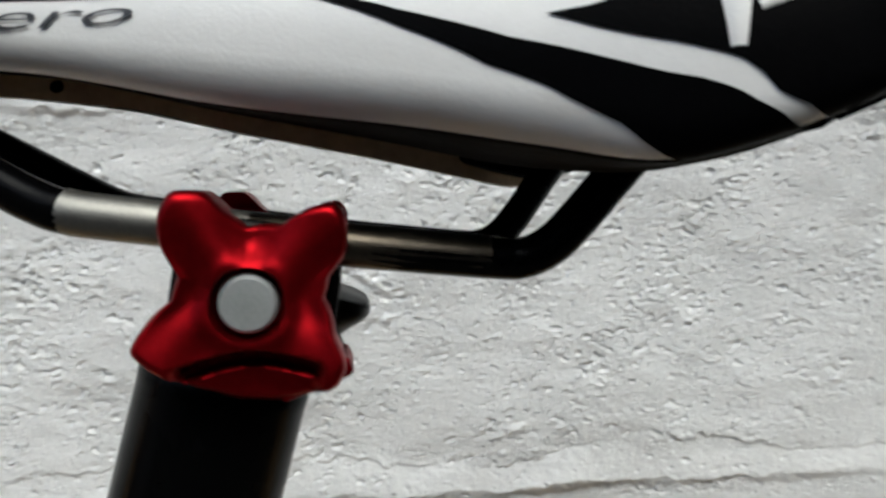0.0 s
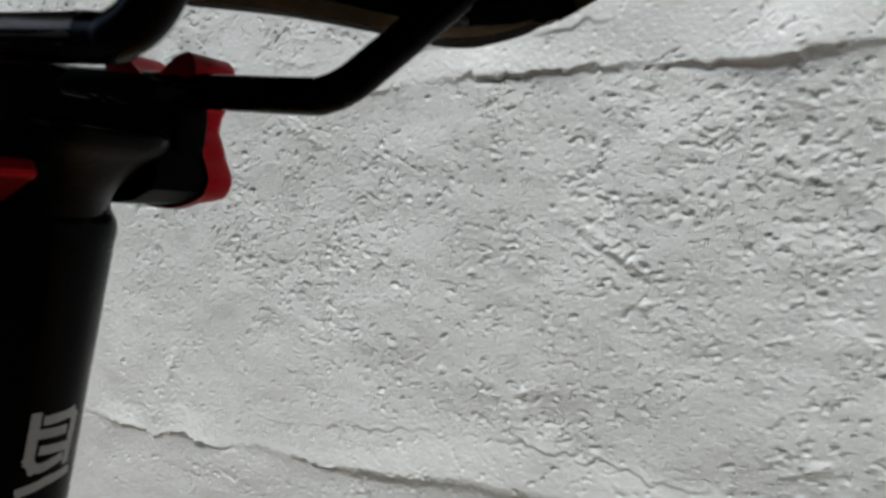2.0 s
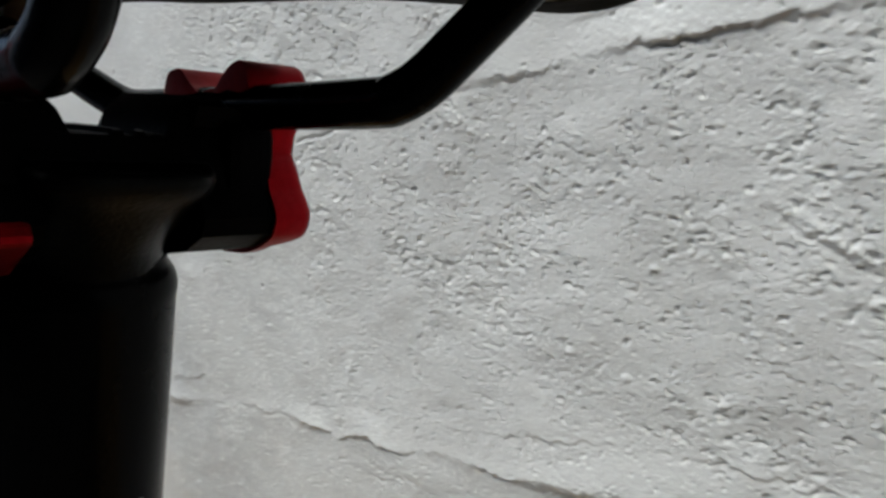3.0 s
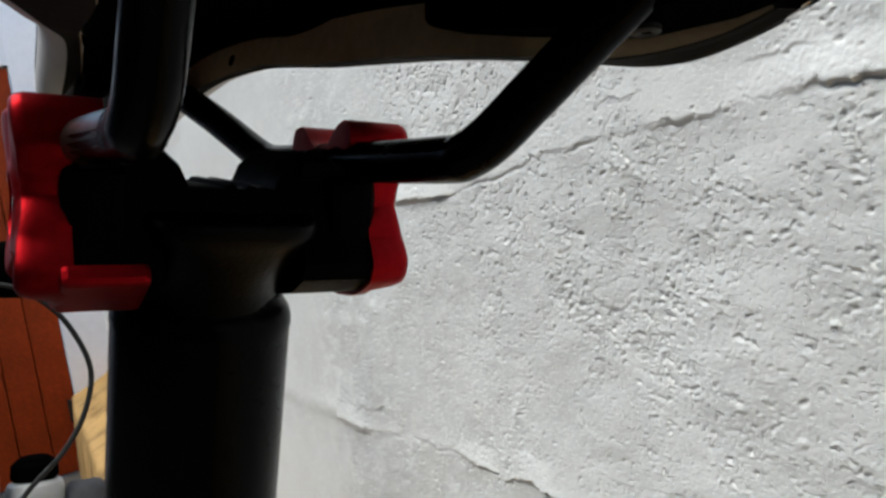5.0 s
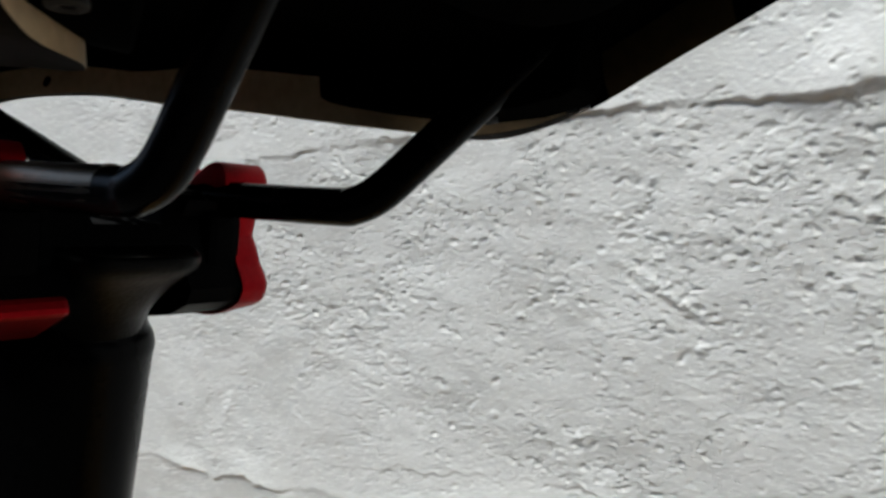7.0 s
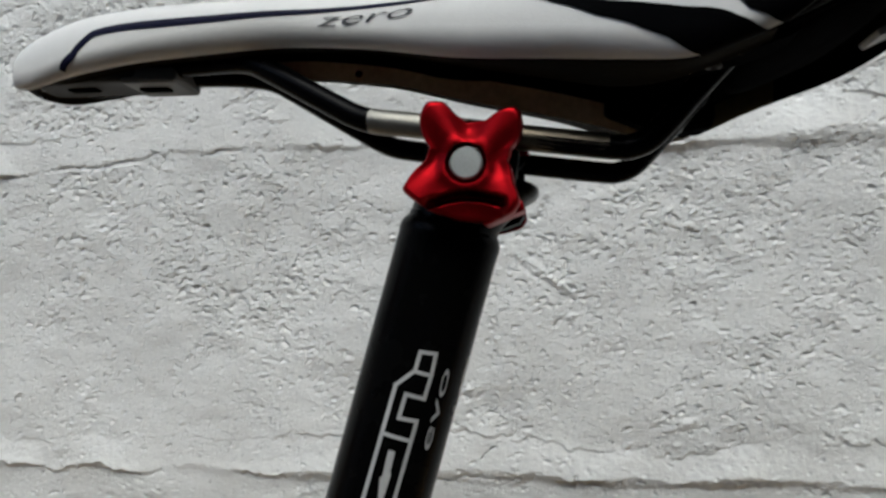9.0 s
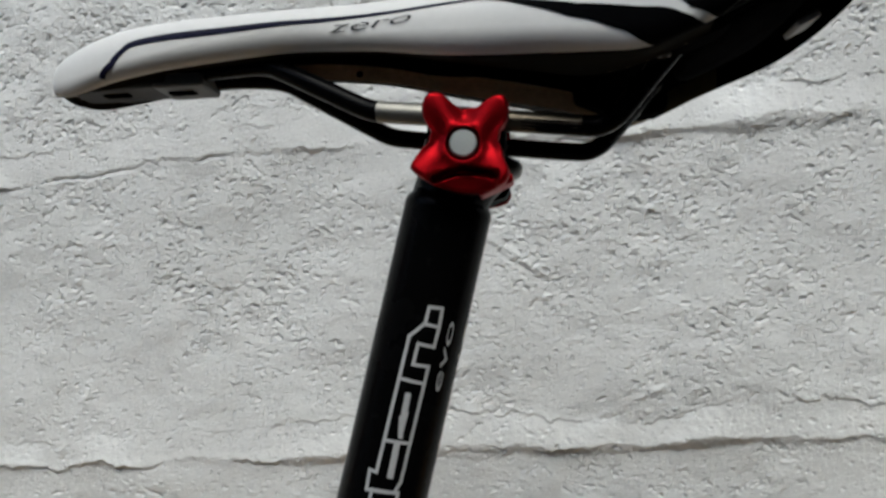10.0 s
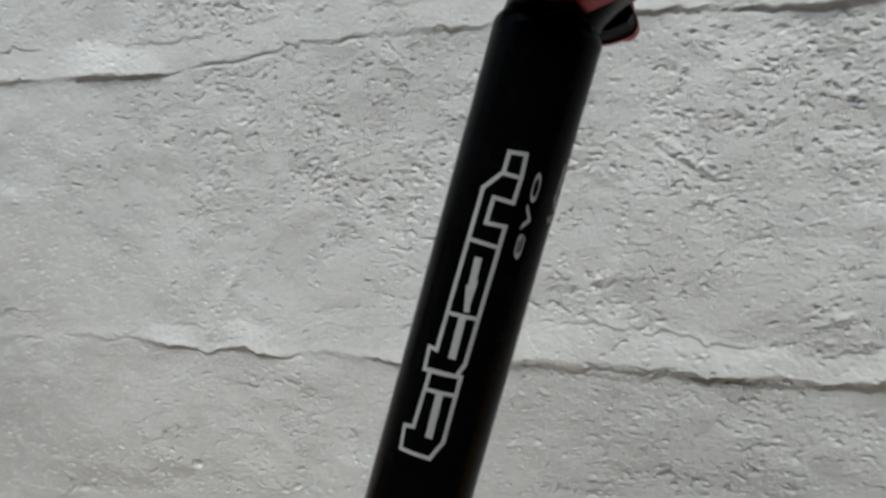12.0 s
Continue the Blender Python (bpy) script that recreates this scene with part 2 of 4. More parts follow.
def fbm(x, z, size, seed, octaves=3, gain=0.55):
    """Noise of several sizes, each turned against the last, of about -1..1."""
    out, amp, total = 0.0, 1.0, 0.0
    for k in range(octaves):
        c, d = math.cos(0.6 + 1.1 * k), math.sin(0.6 + 1.1 * k)
        out = out + amp * lattice(x * c - z * d, x * d + z * c, size, seed + k)
        total += amp * amp
        amp, size = amp * gain, size * 0.53
    return out / math.sqrt(total)


def ramp(v, low, high):
    t = np.clip((v - low) / (high - low), 0, 1)
    return t * t * (3 - 2 * t)


TOP_LEDGE = [(-4.2, 0.952), (-0.60, 0.957), (-0.39, 0.950), (-0.313, 0.956), (-0.26, 0.962), (-0.21, 0.962), (-0.165, 0.962), (-0.118, 0.961), (-0.035, 0.960), (0.03, 0.957), (0.084, 0.952), (0.17, 0.9556), (0.234, 0.957), (1.7, 0.957)]
LOW_LEDGE = [(-4.2, 0.667), (-3.19, 0.697), (-2.71, 0.702), (-1.78, 0.735), (-1.45, 0.742), (-0.94, 0.714), (-0.67, 0.713), (-0.58, 0.724), (-0.535, 0.729), (-0.455, 0.728), (-0.40, 0.7235), (-0.383, 0.7205), (-0.345, 0.727), (-0.318, 0.7235), (-0.264, 0.728), (-0.21, 0.7235), (-0.156, 0.727), (-0.10, 0.7315), (0.02, 0.730), (0.11, 0.7315), (0.133, 0.734), (0.24, 0.735), (1.7, 0.735)]
LEDGES = [TOP_LEDGE, LOW_LEDGE] + [[(x, z + d) for x, z in TOP_LEDGE] for d in (0.224, 0.448, 0.672, 0.896, 1.12, 1.344)] + [[(x, z - d) for x, z in LOW_LEDGE] for d in (0.224, 0.448, 0.672)]
# pitted patches: centre x, z, radius, how dense
PATCHES = [(0.089, 0.906, 0.05, 1.2), (-0.252, 0.886, 0.05, 1.0), (-0.193, 0.851, 0.05, 1.0), (-0.139, 0.947, 0.03, 0.6), (0.212, 0.912, 0.07, 0.5), (-0.328, 1.06, 0.10, 1.6), (0.178, 1.016, 0.06, 0.5),
           (0.098, 0.814, 0.06, 0.9), (0.171, 0.866, 0.07, 0.4), (-0.36, 1.035, 0.10, 1.8), (-0.19, 0.89, 0.06, 1.0), (-0.03, 0.90, 0.06, 0.8), (-0.46, 1.05, 0.06, 1.0), (-0.08, 0.68, 0.1, 0.5), (-0.52, 0.60, 0.04, 2.2), (-0.45, 0.625, 0.03, 1.6)]


STROKES = [(0.050, 0.7555, 0.096, 0.7755, 0.0009, 0.0024), (-0.347, 0.7845, -0.378, 0.738, 0.0011, 0.0035), (-0.024, 0.890, 0.012, 0.862, 0.0012, 0.0030), (-0.020, 0.884, 0.014, 0.857, -0.0010, 0.0028)]


def wall_relief(xs, zs, fine):
    """How far the coat stands out of its plane, on a grid."""
    x, z = np.meshgrid(xs, zs, indexing='ij')
    h = 0.0022 * lattice(x, z, 0.16, 1) + 0.0012 * lattice(x, z, 0.055, 2)
    rough = 0.5 + 0.5 * lattice(x, z, 0.07, 3)
    h += 0.0007 * lattice(x, z, 0.018, 4) * (0.4 + rough)
    for n, line in enumerate(LEDGES):
        lx, lz = [p[0] for p in line], [p[1] for p in line]
        if max(lz) < zs[0] - 0.05 or min(lz) > zs[-1] + 0.05:
            continue
        wob = 0.0022 * lattice(x, z * 0, 0.021, 20 + n) + 0.0013 * lattice(x, z * 0, 0.0052, 40 + n) + 0.0010 * lattice(x, z, 0.0035, 120 + n)
        if n == 0:
            wob = wob * 0.8
        d = z - (np.interp(x, lx, lz) + wob)
        out = 0.0031 * np.clip(0.75 + 0.8 * lattice(x, z * 0, 0.045, 60 + n), 0.12, 1.4)
        soft = np.clip(0.0042 + 0.0034 * lattice(x, z * 0, 0.033, 140 + n), 0.0016, 0.009)
        crack = np.clip(0.2 + 1.5 * lattice(x, z * 0, 0.024, 90 + n), 0, 1.3)
        if n == 0:
            out = out * np.interp(x, [-0.6, -0.4, -0.37, -0.29, -0.22, 0.06, 0.09, 0.25], [1.4, 1.4, 0.3, 0.34, 0.52, 0.56, 1.4, 1.2])
            soft = soft * np.interp(x, [-0.4, -0.37, 0.06, 0.09], [1, 0.7, 0.7, 2.2])
            crack = crack * np.interp(x, [-0.4, -0.37, 0.06, 0.09], [0.8, 1.9, 1.9, 0.2])
        if n == 1:
            out = out * 0.95
            out = out * np.interp(x, [0.0, 0.06], [1.1, 0.85])
            soft = soft * np.interp(x, [-0.1, 0.02], [1.6, 1.7])
            crack = crack * np.interp(x, [-0.1, 0.02], [0.8, 0.5])
        band = 0.026 * (1 + 0.35 * lattice(x, z * 0, 0.11, 80 + n))
        lip = np.clip(1 - d / band, 0, 1) * np.clip(d / soft + 0.6, 0, 1)
        h = h * (1 - 0.6 * lip) + out * lip
        h -= 0.0009 * np.exp(-((d + 0.0016) / 0.0013) ** 2) * crack
        brow = d - band * (0.92 + 0.10 * lattice(x, z, 0.009, 160 + n))
        h += 0.0010 * ramp(brow, -0.0006, 0.0008) * np.exp(-np.clip(brow, 0, None) / 0.016) * np.clip(0.35 + lattice(x, z * 0, 0.035, 180 + n), 0, 1)
    if not fine:
        return h
    dense = 0.49 + 0.42 * rough
    for cx, cz, r, k in PATCHES:
        dense += 0.42 * k * np.exp(-((x - cx) ** 2 + (z - cz) ** 2) / (r * r))
    dense *= np.clip((x + 0.55) / 0.2, 0.6, 1)
    dense *= np.clip(0.9 + 1.0 * lattice(x, z, 0.024, 13), 0.10, 1.8)
    near = np.zeros_like(h)
    for line in (TOP_LEDGE, LOW_LEDGE):
        d = z - np.interp(x, [p[0] for p in line], [p[1] for p in line])
        near = np.maximum(near, np.exp(-((d - 0.013) / 0.012) ** 2))
    dense = np.clip(dense * (1 - 0.88 * near), 0.05, 1.5)
    # broken texture: the coat bends round itself, so that pits and crumbs have ragged edges
    wx = x + 0.0011 * fbm(x, z, 0.0045, 301, 2)
    wz = z + 0.0011 * fbm(x, z, 0.0045, 311, 2)
    chips = fbm(wx, wz * 1.4, 0.0041, 321, 3, 0.78)
    h -= 0.00134 * np.clip((chips - 0.72 + 0.25 * dense) / 0.55, 0, 1)
    crumbs = fbm(wx, wz * 1.3, 0.0033, 331, 3, 0.78)
    h += 0.00074 * np.clip((crumbs - 0.78 + 0.25 * dense) / 0.55, 0, 1)
    h += 0.00012 * fbm(wx * 0.8, wz, 0.0036, 351, 3, 0.8) * np.clip(0.25 + dense, 0.4, 1.3)
    h += 0.00034 * fbm(x * 0.6, z, 0.014, 361, 2) * (1 - 0.6 * near)
    step = xs[1] - xs[0]

    def stamp(px, pz, rx, rz, depth, tilt):
        i, j = (px - xs[0]) / step, (pz - zs[0]) / step
        k = int(max(rx, rz) * 2.4 / step) + 1
        a0, a1, b0, b1 = max(int(i) - k, 0), min(int(i) + k + 1, len(xs)), max(int(j) - k, 0), min(int(j) + k + 1, len(zs))
        if a0 >= a1 or b0 >= b1:
            return
        dx, dz = x[a0:a1, b0:b1] - px, z[a0:a1, b0:b1] - pz
        u, v = dx * math.cos(tilt) + dz * math.sin(tilt), dz * math.cos(tilt) - dx * math.sin(tilt)
        q = (u / rx) ** 2 + (v / rz) ** 2
        h[a0:a1, b0:b1] += depth * np.exp(-q * q * 0.7 - 0.3 * q)

    for k in range(9000):
        px, pz = rng.uniform(xs[0], xs[-1]), rng.uniform(zs[0], zs[-1])
        i, j = int((px - xs[0]) / step), int((pz - zs[0]) / step)
        if rng.uniform(0, 1.9) > dense[min(i, len(xs) - 1), min(j, len(zs) - 1)]:
            continue
        r = 0.0006 + 0.0009 * rng.uniform() ** 3
        up = rng.uniform() < 0.3
        stamp(px, pz, r * rng.uniform(1.0, 2.4), r, (0.0008 if up else -0.0015) * rng.uniform(0.35, 1.0), rng.uniform(-0.6, 0.6))
    # trowel ridges and a vertical joint: ends, height, width
    for ax, az, bx, bz, out, wide in STROKES:
        ux, uz = bx - ax, bz - az
        f = np.clip(((x - ax) * ux + (z - az) * uz) / (ux * ux + uz * uz), 0, 1)
        away = np.hypot(x - ax - f * ux, z - az - f * uz) + 0.0012 * lattice(x, z, 0.008, 371)
        h += out * np.exp(-(away / wide) ** 2) * np.clip(0.6 + 0.7 * lattice(x, z, 0.012, 381), 0, 1.2)
    # single lumps and holes that stand out
    for px, pz, r, dep in [(-0.0796, 0.8578, 0.0032, 0.003), (0.0165, 0.8436, 0.0036, 0.0032), (-0.1056, 0.8002, 0.003, 0.0026), (-0.0535, 0.7925, 0.0032, 0.003), (0.091, 0.9023, 0.004, 0.003),
                           (-0.343, 0.933, 0.0032, -0.0035), (-0.361, 0.9398, 0.003, -0.003), (-0.224, 0.86, 0.0035, -0.0022), (-0.408, 0.618, 0.005, -0.006), (-0.566, 0.584, 0.005, 0.0025), (-0.551, 0.575, 0.006, -0.004), (-0.537, 0.582, 0.005, 0.003), (0.033, 0.885, 0.004, 0.002), (0.0835, 0.7575, 0.003, 0.0022)]:
        stamp(px, pz, r * 0.8, r * 0.6, dep * 0.42, 0.3)
    return h


def relief_patch(xs, zs, fine, skip=None, back=0.0):
    h = wall_relief(xs, zs, fine)
    x, z = np.meshgrid(xs, zs, indexing='ij')
    v = np.stack([x, WALL_Y - h + back, z], -1).reshape(-1, 3)
    n, m = len(xs), len(zs)
    i, j = np.meshgrid(np.arange(n - 1), np.arange(m - 1), indexing='ij')
    f = np.stack([i * m + j, (i + 1) * m + j, (i + 1) * m + j + 1, i * m + j + 1], -1).reshape(-1, 4)
    if skip:
        cx, cz = (xs[:-1] + xs[1:]) / 2, (zs[:-1] + zs[1:]) / 2
        gx, gz = np.meshgrid(cx, cz, indexing='ij')
        keep = ~((gx > skip[0]) & (gx < skip[1]) & (gz > skip[2]) & (gz < skip[3]))
        f = f[keep.reshape(-1)]
    return v, f


FINE = (-0.76, 0.42, 0.530, 1.125)
va, fa = relief_patch(np.arange(FINE[0], FINE[1], 0.00078), np.arange(FINE[2], FINE[3], 0.00078), True)
vb, fb = relief_patch(np.linspace(-4.1, 1.7, 581), np.linspace(0, 2.4, 241), False, (FINE[0] + 0.01, FINE[1] - 0.012, FINE[2] + 0.01, FINE[3] - 0.012), 0.0015)
bx0, bx1, by0, by1 = -4.1, 1.7, WALL_Y + 0.02, WALL_Y + 0.22
vc = np.array([(bx0, by0, 0), (bx1, by0, 0), (bx1, by1, 0), (bx0, by1, 0), (bx0, by0, 2.4), (bx1, by0, 2.4), (bx1, by1, 2.4), (bx0, by1, 2.4)])
fc = np.array([(0, 1, 5, 4), (1, 2, 6, 5), (2, 3, 7, 6), (3, 0, 4, 7), (4, 5, 6, 7), (3, 2, 1, 0)])
vv = np.concatenate([va, vb, vc])
ff = np.concatenate([fa, fb + len(va), fc + len(va) + len(vb)])
wall_me = bpy.data.meshes.new("wall_north")
wall_me.vertices.add(len(vv))
wall_me.vertices.foreach_set("co", vv.astype(np.float32).ravel())
wall_me.loops.add(len(ff) * 4)
wall_me.loops.foreach_set("vertex_index", ff.astype(np.int32).ravel())
wall_me.polygons.add(len(ff))
wall_me.polygons.foreach_set("loop_start", np.arange(len(ff), dtype=np.int32) * 4)
wall_me.polygons.foreach_set("use_smooth", np.ones(len(ff), dtype=bool))
wall_me.update(calc_edges=True)
wall_me.validate()
wall_me.materials.append(PAINT)
wall_me.materials.append(FILLET_LIT)
mid = vv[ff].mean(axis=1)
slot = np.zeros(len(ff), dtype=np.int32)
# bands above both ledges take the paler coat: their brightness is in the colour
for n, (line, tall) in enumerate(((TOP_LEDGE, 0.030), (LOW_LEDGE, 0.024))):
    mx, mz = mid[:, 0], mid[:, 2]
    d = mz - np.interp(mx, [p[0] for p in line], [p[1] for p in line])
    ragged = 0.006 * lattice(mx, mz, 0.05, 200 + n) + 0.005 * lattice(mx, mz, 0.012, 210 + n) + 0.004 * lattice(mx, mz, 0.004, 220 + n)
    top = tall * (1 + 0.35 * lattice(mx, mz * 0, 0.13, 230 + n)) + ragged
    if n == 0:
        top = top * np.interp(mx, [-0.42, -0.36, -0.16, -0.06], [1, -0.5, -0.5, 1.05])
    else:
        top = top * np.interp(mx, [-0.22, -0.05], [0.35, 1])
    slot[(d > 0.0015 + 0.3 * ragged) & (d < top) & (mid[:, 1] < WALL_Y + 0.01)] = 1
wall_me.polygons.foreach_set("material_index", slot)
tagged(new("wall_north", wall_me), "white painted rough block wall with mortar ledges", "wall", kind="structure")


# ---- the yard round it ----
def setting(name, size, at, mat, label, category, bevel=0.0):
    ob = new(name, block(name, size, mat, bevel))
    ob.location = at
    return tagged(ob, label, category, kind="structure")


setting("ground", (90, 90, 0.1), (-0.9, -1.2, -0.05), CONCRETE, "worn grey-brown concrete yard floor", "floor")
# added out of view: keeps low sky off the bicycle and its reflections dark
setting("wall_south", (5.9, 0.2, 3.0), (-1.2, -2.5, 1.5), DARK_WALL, "unseen dark wall across the yard, added to block low sky", "wall")
# added out of view to close the yard's east end
setting("wall_east", (0.2, 2.85, 3.0), (1.8, -1.0, 1.5), DARK_WALL, "unseen dark end wall, added to close the yard", "wall")
BACK_X = -4.10
DOOR_Y0, DOOR_Y1, DOOR_H = -0.78, 0.070, 2.02
setting("wall_west", (0.2, 0.49 - DOOR_Y1, 2.6), (BACK_X - 0.1, (0.49 + DOOR_Y1) / 2, 1.3), PLASTER, "pale lavender-white plastered wall at the yard's end", "wall")
setting("wall_west", (0.2, DOOR_Y0 + 2.6, 2.6), (BACK_X - 0.1, (DOOR_Y0 - 2.6) / 2, 1.3), PLASTER, "pale lavender-white plastered wall at the yard's end", "wall")
setting("wall_west", (0.2, DOOR_Y1 - DOOR_Y0, 2.6 - DOOR_H), (BACK_X - 0.1, (DOOR_Y0 + DOOR_Y1) / 2, (2.6 + DOOR_H) / 2), PLASTER, "pale lavender-white plaster over the door", "wall")


def plank_door():
    door = tagged(new("door_1"), "closed red-brown varnished wooden plank door", "door", kind="structure")
    door.location = (BACK_X - 0.03, (DOOR_Y0 + DOOR_Y1) / 2, 0)
    w = (DOOR_Y1 - DOOR_Y0 - 0.01) / 6
    me = block("plank", (0.04, w - 0.004, DOOR_H - 0.02), RED_WOOD, 0.006)
    for k in range(6):
        p = part("plank", me, door)
        p.location = (0, (k - 2.5) * w, DOOR_H / 2)
    backing = part("backing", block("backing", (0.02, 6 * w, DOOR_H - 0.04), RED_WOOD, 0.002), door)
    backing.location = (-0.032, 0, DOOR_H / 2)
    for z in (0.31, 1.65):
        h = part("hinge", block("hinge", (0.012, 0.035, 0.11), FRAME_BLACK, 0.003), door, "black iron hinge")
        h.location = (0.027, 2.5 * w + w * 0.36, z)
        k = part("hinge_pin", lathe("hinge_pin", [(0.007, -0.06), (0.008, -0.055), (0.008, 0.055), (0.007, 0.06)], FRAME_BLACK, 14), door, "black iron hinge pin")
        k.location = (0.03, 2.5 * w + w * 0.5, z)
    return door


plank_door()


def lumpy(name, size, mat, seed, power=0.6, amount=0.06, rows=28, cols=40):
    """A soft, slumped solid that stands on its base."""
    verts = []
    for i in range(rows + 1):
        a = math.pi * i / rows
        for j in range(cols):
            b = 2 * math.pi * j / cols
            q = Vector((math.copysign(abs(math.sin(a) * math.cos(b)) ** power, math.cos(b)), math.copysign(abs(math.sin(a) * math.sin(b)) ** power, math.sin(b)), math.copysign(abs(math.cos(a)) ** 0.8, math.cos(a))))
            n = noise.noise(q * 1.6 + Vector((seed, 0, 0))) * amount + noise.noise(q * 5 + Vector((seed, 3, 0))) * amount * 0.4
            q = q * (1 + n)
            verts.append(Vector((q.x * size[0] / 2, q.y * size[1] / 2, max((q.z + 1) / 2, 0.0) * size[2])))
    return fix_normals(mesh_of(name, verts, grid_faces(rows + 1, cols, True), mat))


def sand_bank():
    """Loose sand heaped along the foot of the wall, highest in the far corner, with a crumbled steep front."""
    xs, n = np.linspace(-4.098, 1.4, 420), 30
    crest = np.interp(xs, [-4.1, -3.9, -3.5, -3.0, -1.8, -1.3, -0.9, 0.9, 1.4], [0.475, 0.455, 0.44, 0.43, 0.46, 0.42, 0.37, 0.34, 0.0])
    verts = []
    for x, top in zip(xs, crest):
        for k in range(n):
            f = k / (n - 1)
            ragged = 0.018 * noise.noise(Vector((x * 2.3, f * 2, 1))) + 0.006 * noise.noise(Vector((x * 5, f * 5, 4))) + 0.002 * noise.noise(Vector((x * 30, f * 16, 7)))
            wide = 1 + 0.35 * noise.noise(Vector((x * 1.3, 9, 2))) * min(max((x + 1.8) / 0.5, 0), 1)
            y = 0.285 - wide * (0.235 * min(f / 0.62, 1) + 0.030 * max(f - 0.62, 0) / 0.38)
            z = top - 0.42 * (0.269 - min(y, 0.269)) if f <= 0.62 else (top - 0.092) * (1 - (f - 0.62) / 0.38) ** 0.8
            lump = ragged * min(1, 4 * (1 - f))
            verts.append(Vector((x, y - 0.6 * lump, max(z + lump, -0.01))))
    return fix_normals(mesh_of("sand_bank", verts, grid_faces(len(xs), n), SAND))


tagged(new("sand_bank", sand_bank()), "pale yellow builder's sand banked against the white wall", "sand", kind="stuff")

# ---- the bicycle: its own frame has x to the rear, y to the wall, z up in its plane ----
BIKE = Matrix(((0.99813, -0.06017, -0.0103, -0.00477), (0.06105, 0.98383, 0.16837, 0.00129), (0.0, -0.16868, 0.98567, 0.944), (0, 0, 0, 1)))
SEAT_ANGLE = 16.36
bicycle = tagged(new("bicycle"), "black bicycle with white saddle leaning on the white wall", "bicycle")
bicycle.matrix_world = BIKE
TO_BIKE = BIKE.inverted()
MM = 0.001
POST = pose(0, 0, 0, 0, SEAT_ANGLE, 0)


def mm(*p):
    return Vector(p) * MM


# -- saddle --
SX = [-152, -149, -140, -128, -118, -96, -60, -30, 0, 30, 45, 60, 70, 80, 100, 115, 128, 138, 146, 150]
SW = [0.7, 8.5, 14, 17.5, 19, 21, 23, 25.5, 33, 43.5, 50, 58, 62.5, 65, 66.5, 64, 56.5, 44.5, 24, 1.5]
ST = [41, 46.5, 51.5, 55.2, 57.2, 58.2, 57.4, 57, 57.7, 59, 60.5, 62.5, 64, 65.5, 68.5, 69.5, 69.5, 68, 64, 58]
SM = [38.4, 38.2, 37.6, 39, 40.7, 43.4, 45.4, 41.4, 36.9, 31.3, 28.0, 24.8, 26, 28.8, 36, 42.5, 48.5, 53, 55.8, 56.7]
EW = [0.4, 5.5, 10, 12.5, 13.5, 15, 17, 20, 26.5, 36.5, 44, 53.5, 58, 60.5, 62, 60, 53, 41, 21, 1]
EZ = [37, 34.2, 32.6, 34.4, 36, 38, 39, 36.4, 30.2, 25.0, 21.7, 18.6, 20.5, 24, 32.5, 37.5, 41.2, 45.5, 51, 56]


def ease(xs, ys, x):
    """A monotone cubic through the points."""
    xs, ys = np.array(xs, float), np.array(ys, float)
    d = np.diff(ys) / np.diff(xs)
    m = np.zeros(len(xs))
    m[1:-1] = np.where(d[1:] * d[:-1] > 0, 2 * d[1:] * d[:-1] / (d[1:] + d[:-1] + 1e-12), 0)
    m[0], m[-1] = d[0], d[-1]
    x = np.clip(x, xs[0], xs[-1])
    i = np.clip(np.searchsorted(xs, x) - 1, 0, len(xs) - 2)
    h = xs[i + 1] - xs[i]
    t = (x - xs[i]) / h
    return (2 * t ** 3 - 3 * t ** 2 + 1) * ys[i] + (t ** 3 - 2 * t ** 2 + t) * h * m[i] + (-2 * t ** 3 + 3 * t ** 2) * ys[i + 1] + (t ** 3 - t ** 2) * h * m[i + 1]


def saddle_at(x, p):
    """A place on the cover: x along it, p from -1 (lower edge) over 0 (ridge) to 1. It is widest at 0.8 and curls under from there."""
    q = min(abs(p), 1)
    w, zt, zm, we, ze = (float(ease(SX, v, x)) for v in (SW, ST, SM, EW, EZ))
    if q <= 0.8:
        a = q / 0.8 * math.pi / 2
        y, z = w * math.sin(a) ** 0.85, zm + (zt - zm) * max(math.cos(a), 0) ** 0.75
    else:
        a = (q - 0.8) / 0.2 * math.pi / 2
        y, z = we + (w - we) * math.cos(a), zm - (zm - ze) * math.sin(a)
    return mm(x, math.copysign(y, p), z)


def saddle_normal(x, p):
    du = saddle_at(min(x + 0.5, 149.5), p) - saddle_at(x - 0.5, p)
    q = max(min(p, 0.985), -0.985)
    dv = saddle_at(x, q + 0.01) - saddle_at(x, q - 0.01)
    n = du.cross(dv)
    return n.normalized() if n.length > 0 else Vector((0, 0, 1))


def cover_mesh():
    xs = np.concatenate([-152 + 14 * np.linspace(0, 1, 16) ** 1.6, np.linspace(-134, 134, 100), 150 - 14.5 * np.linspace(1, 0, 16) ** 1.6])
    half = np.concatenate([0.8 * np.sin(np.linspace(0, 1, 27) * math.pi / 2), 0.8 + 0.2 * np.linspace(0, 1, 10)[1:]])
    ps = np.concatenate([-half[::-1], half[1:]])
    verts = [saddle_at(x, p) for x in xs for p in ps]
    return fix_normals(mesh_of("saddle", verts, grid_faces(len(xs), len(ps)), LEATHER_WHITE))


saddle = part("saddle", cover_mesh(), bicycle, "white leather racing saddle with black side stripes")
saddle.matrix_basis = pose(0, 0, 0, -0.9, 0, 0.2)


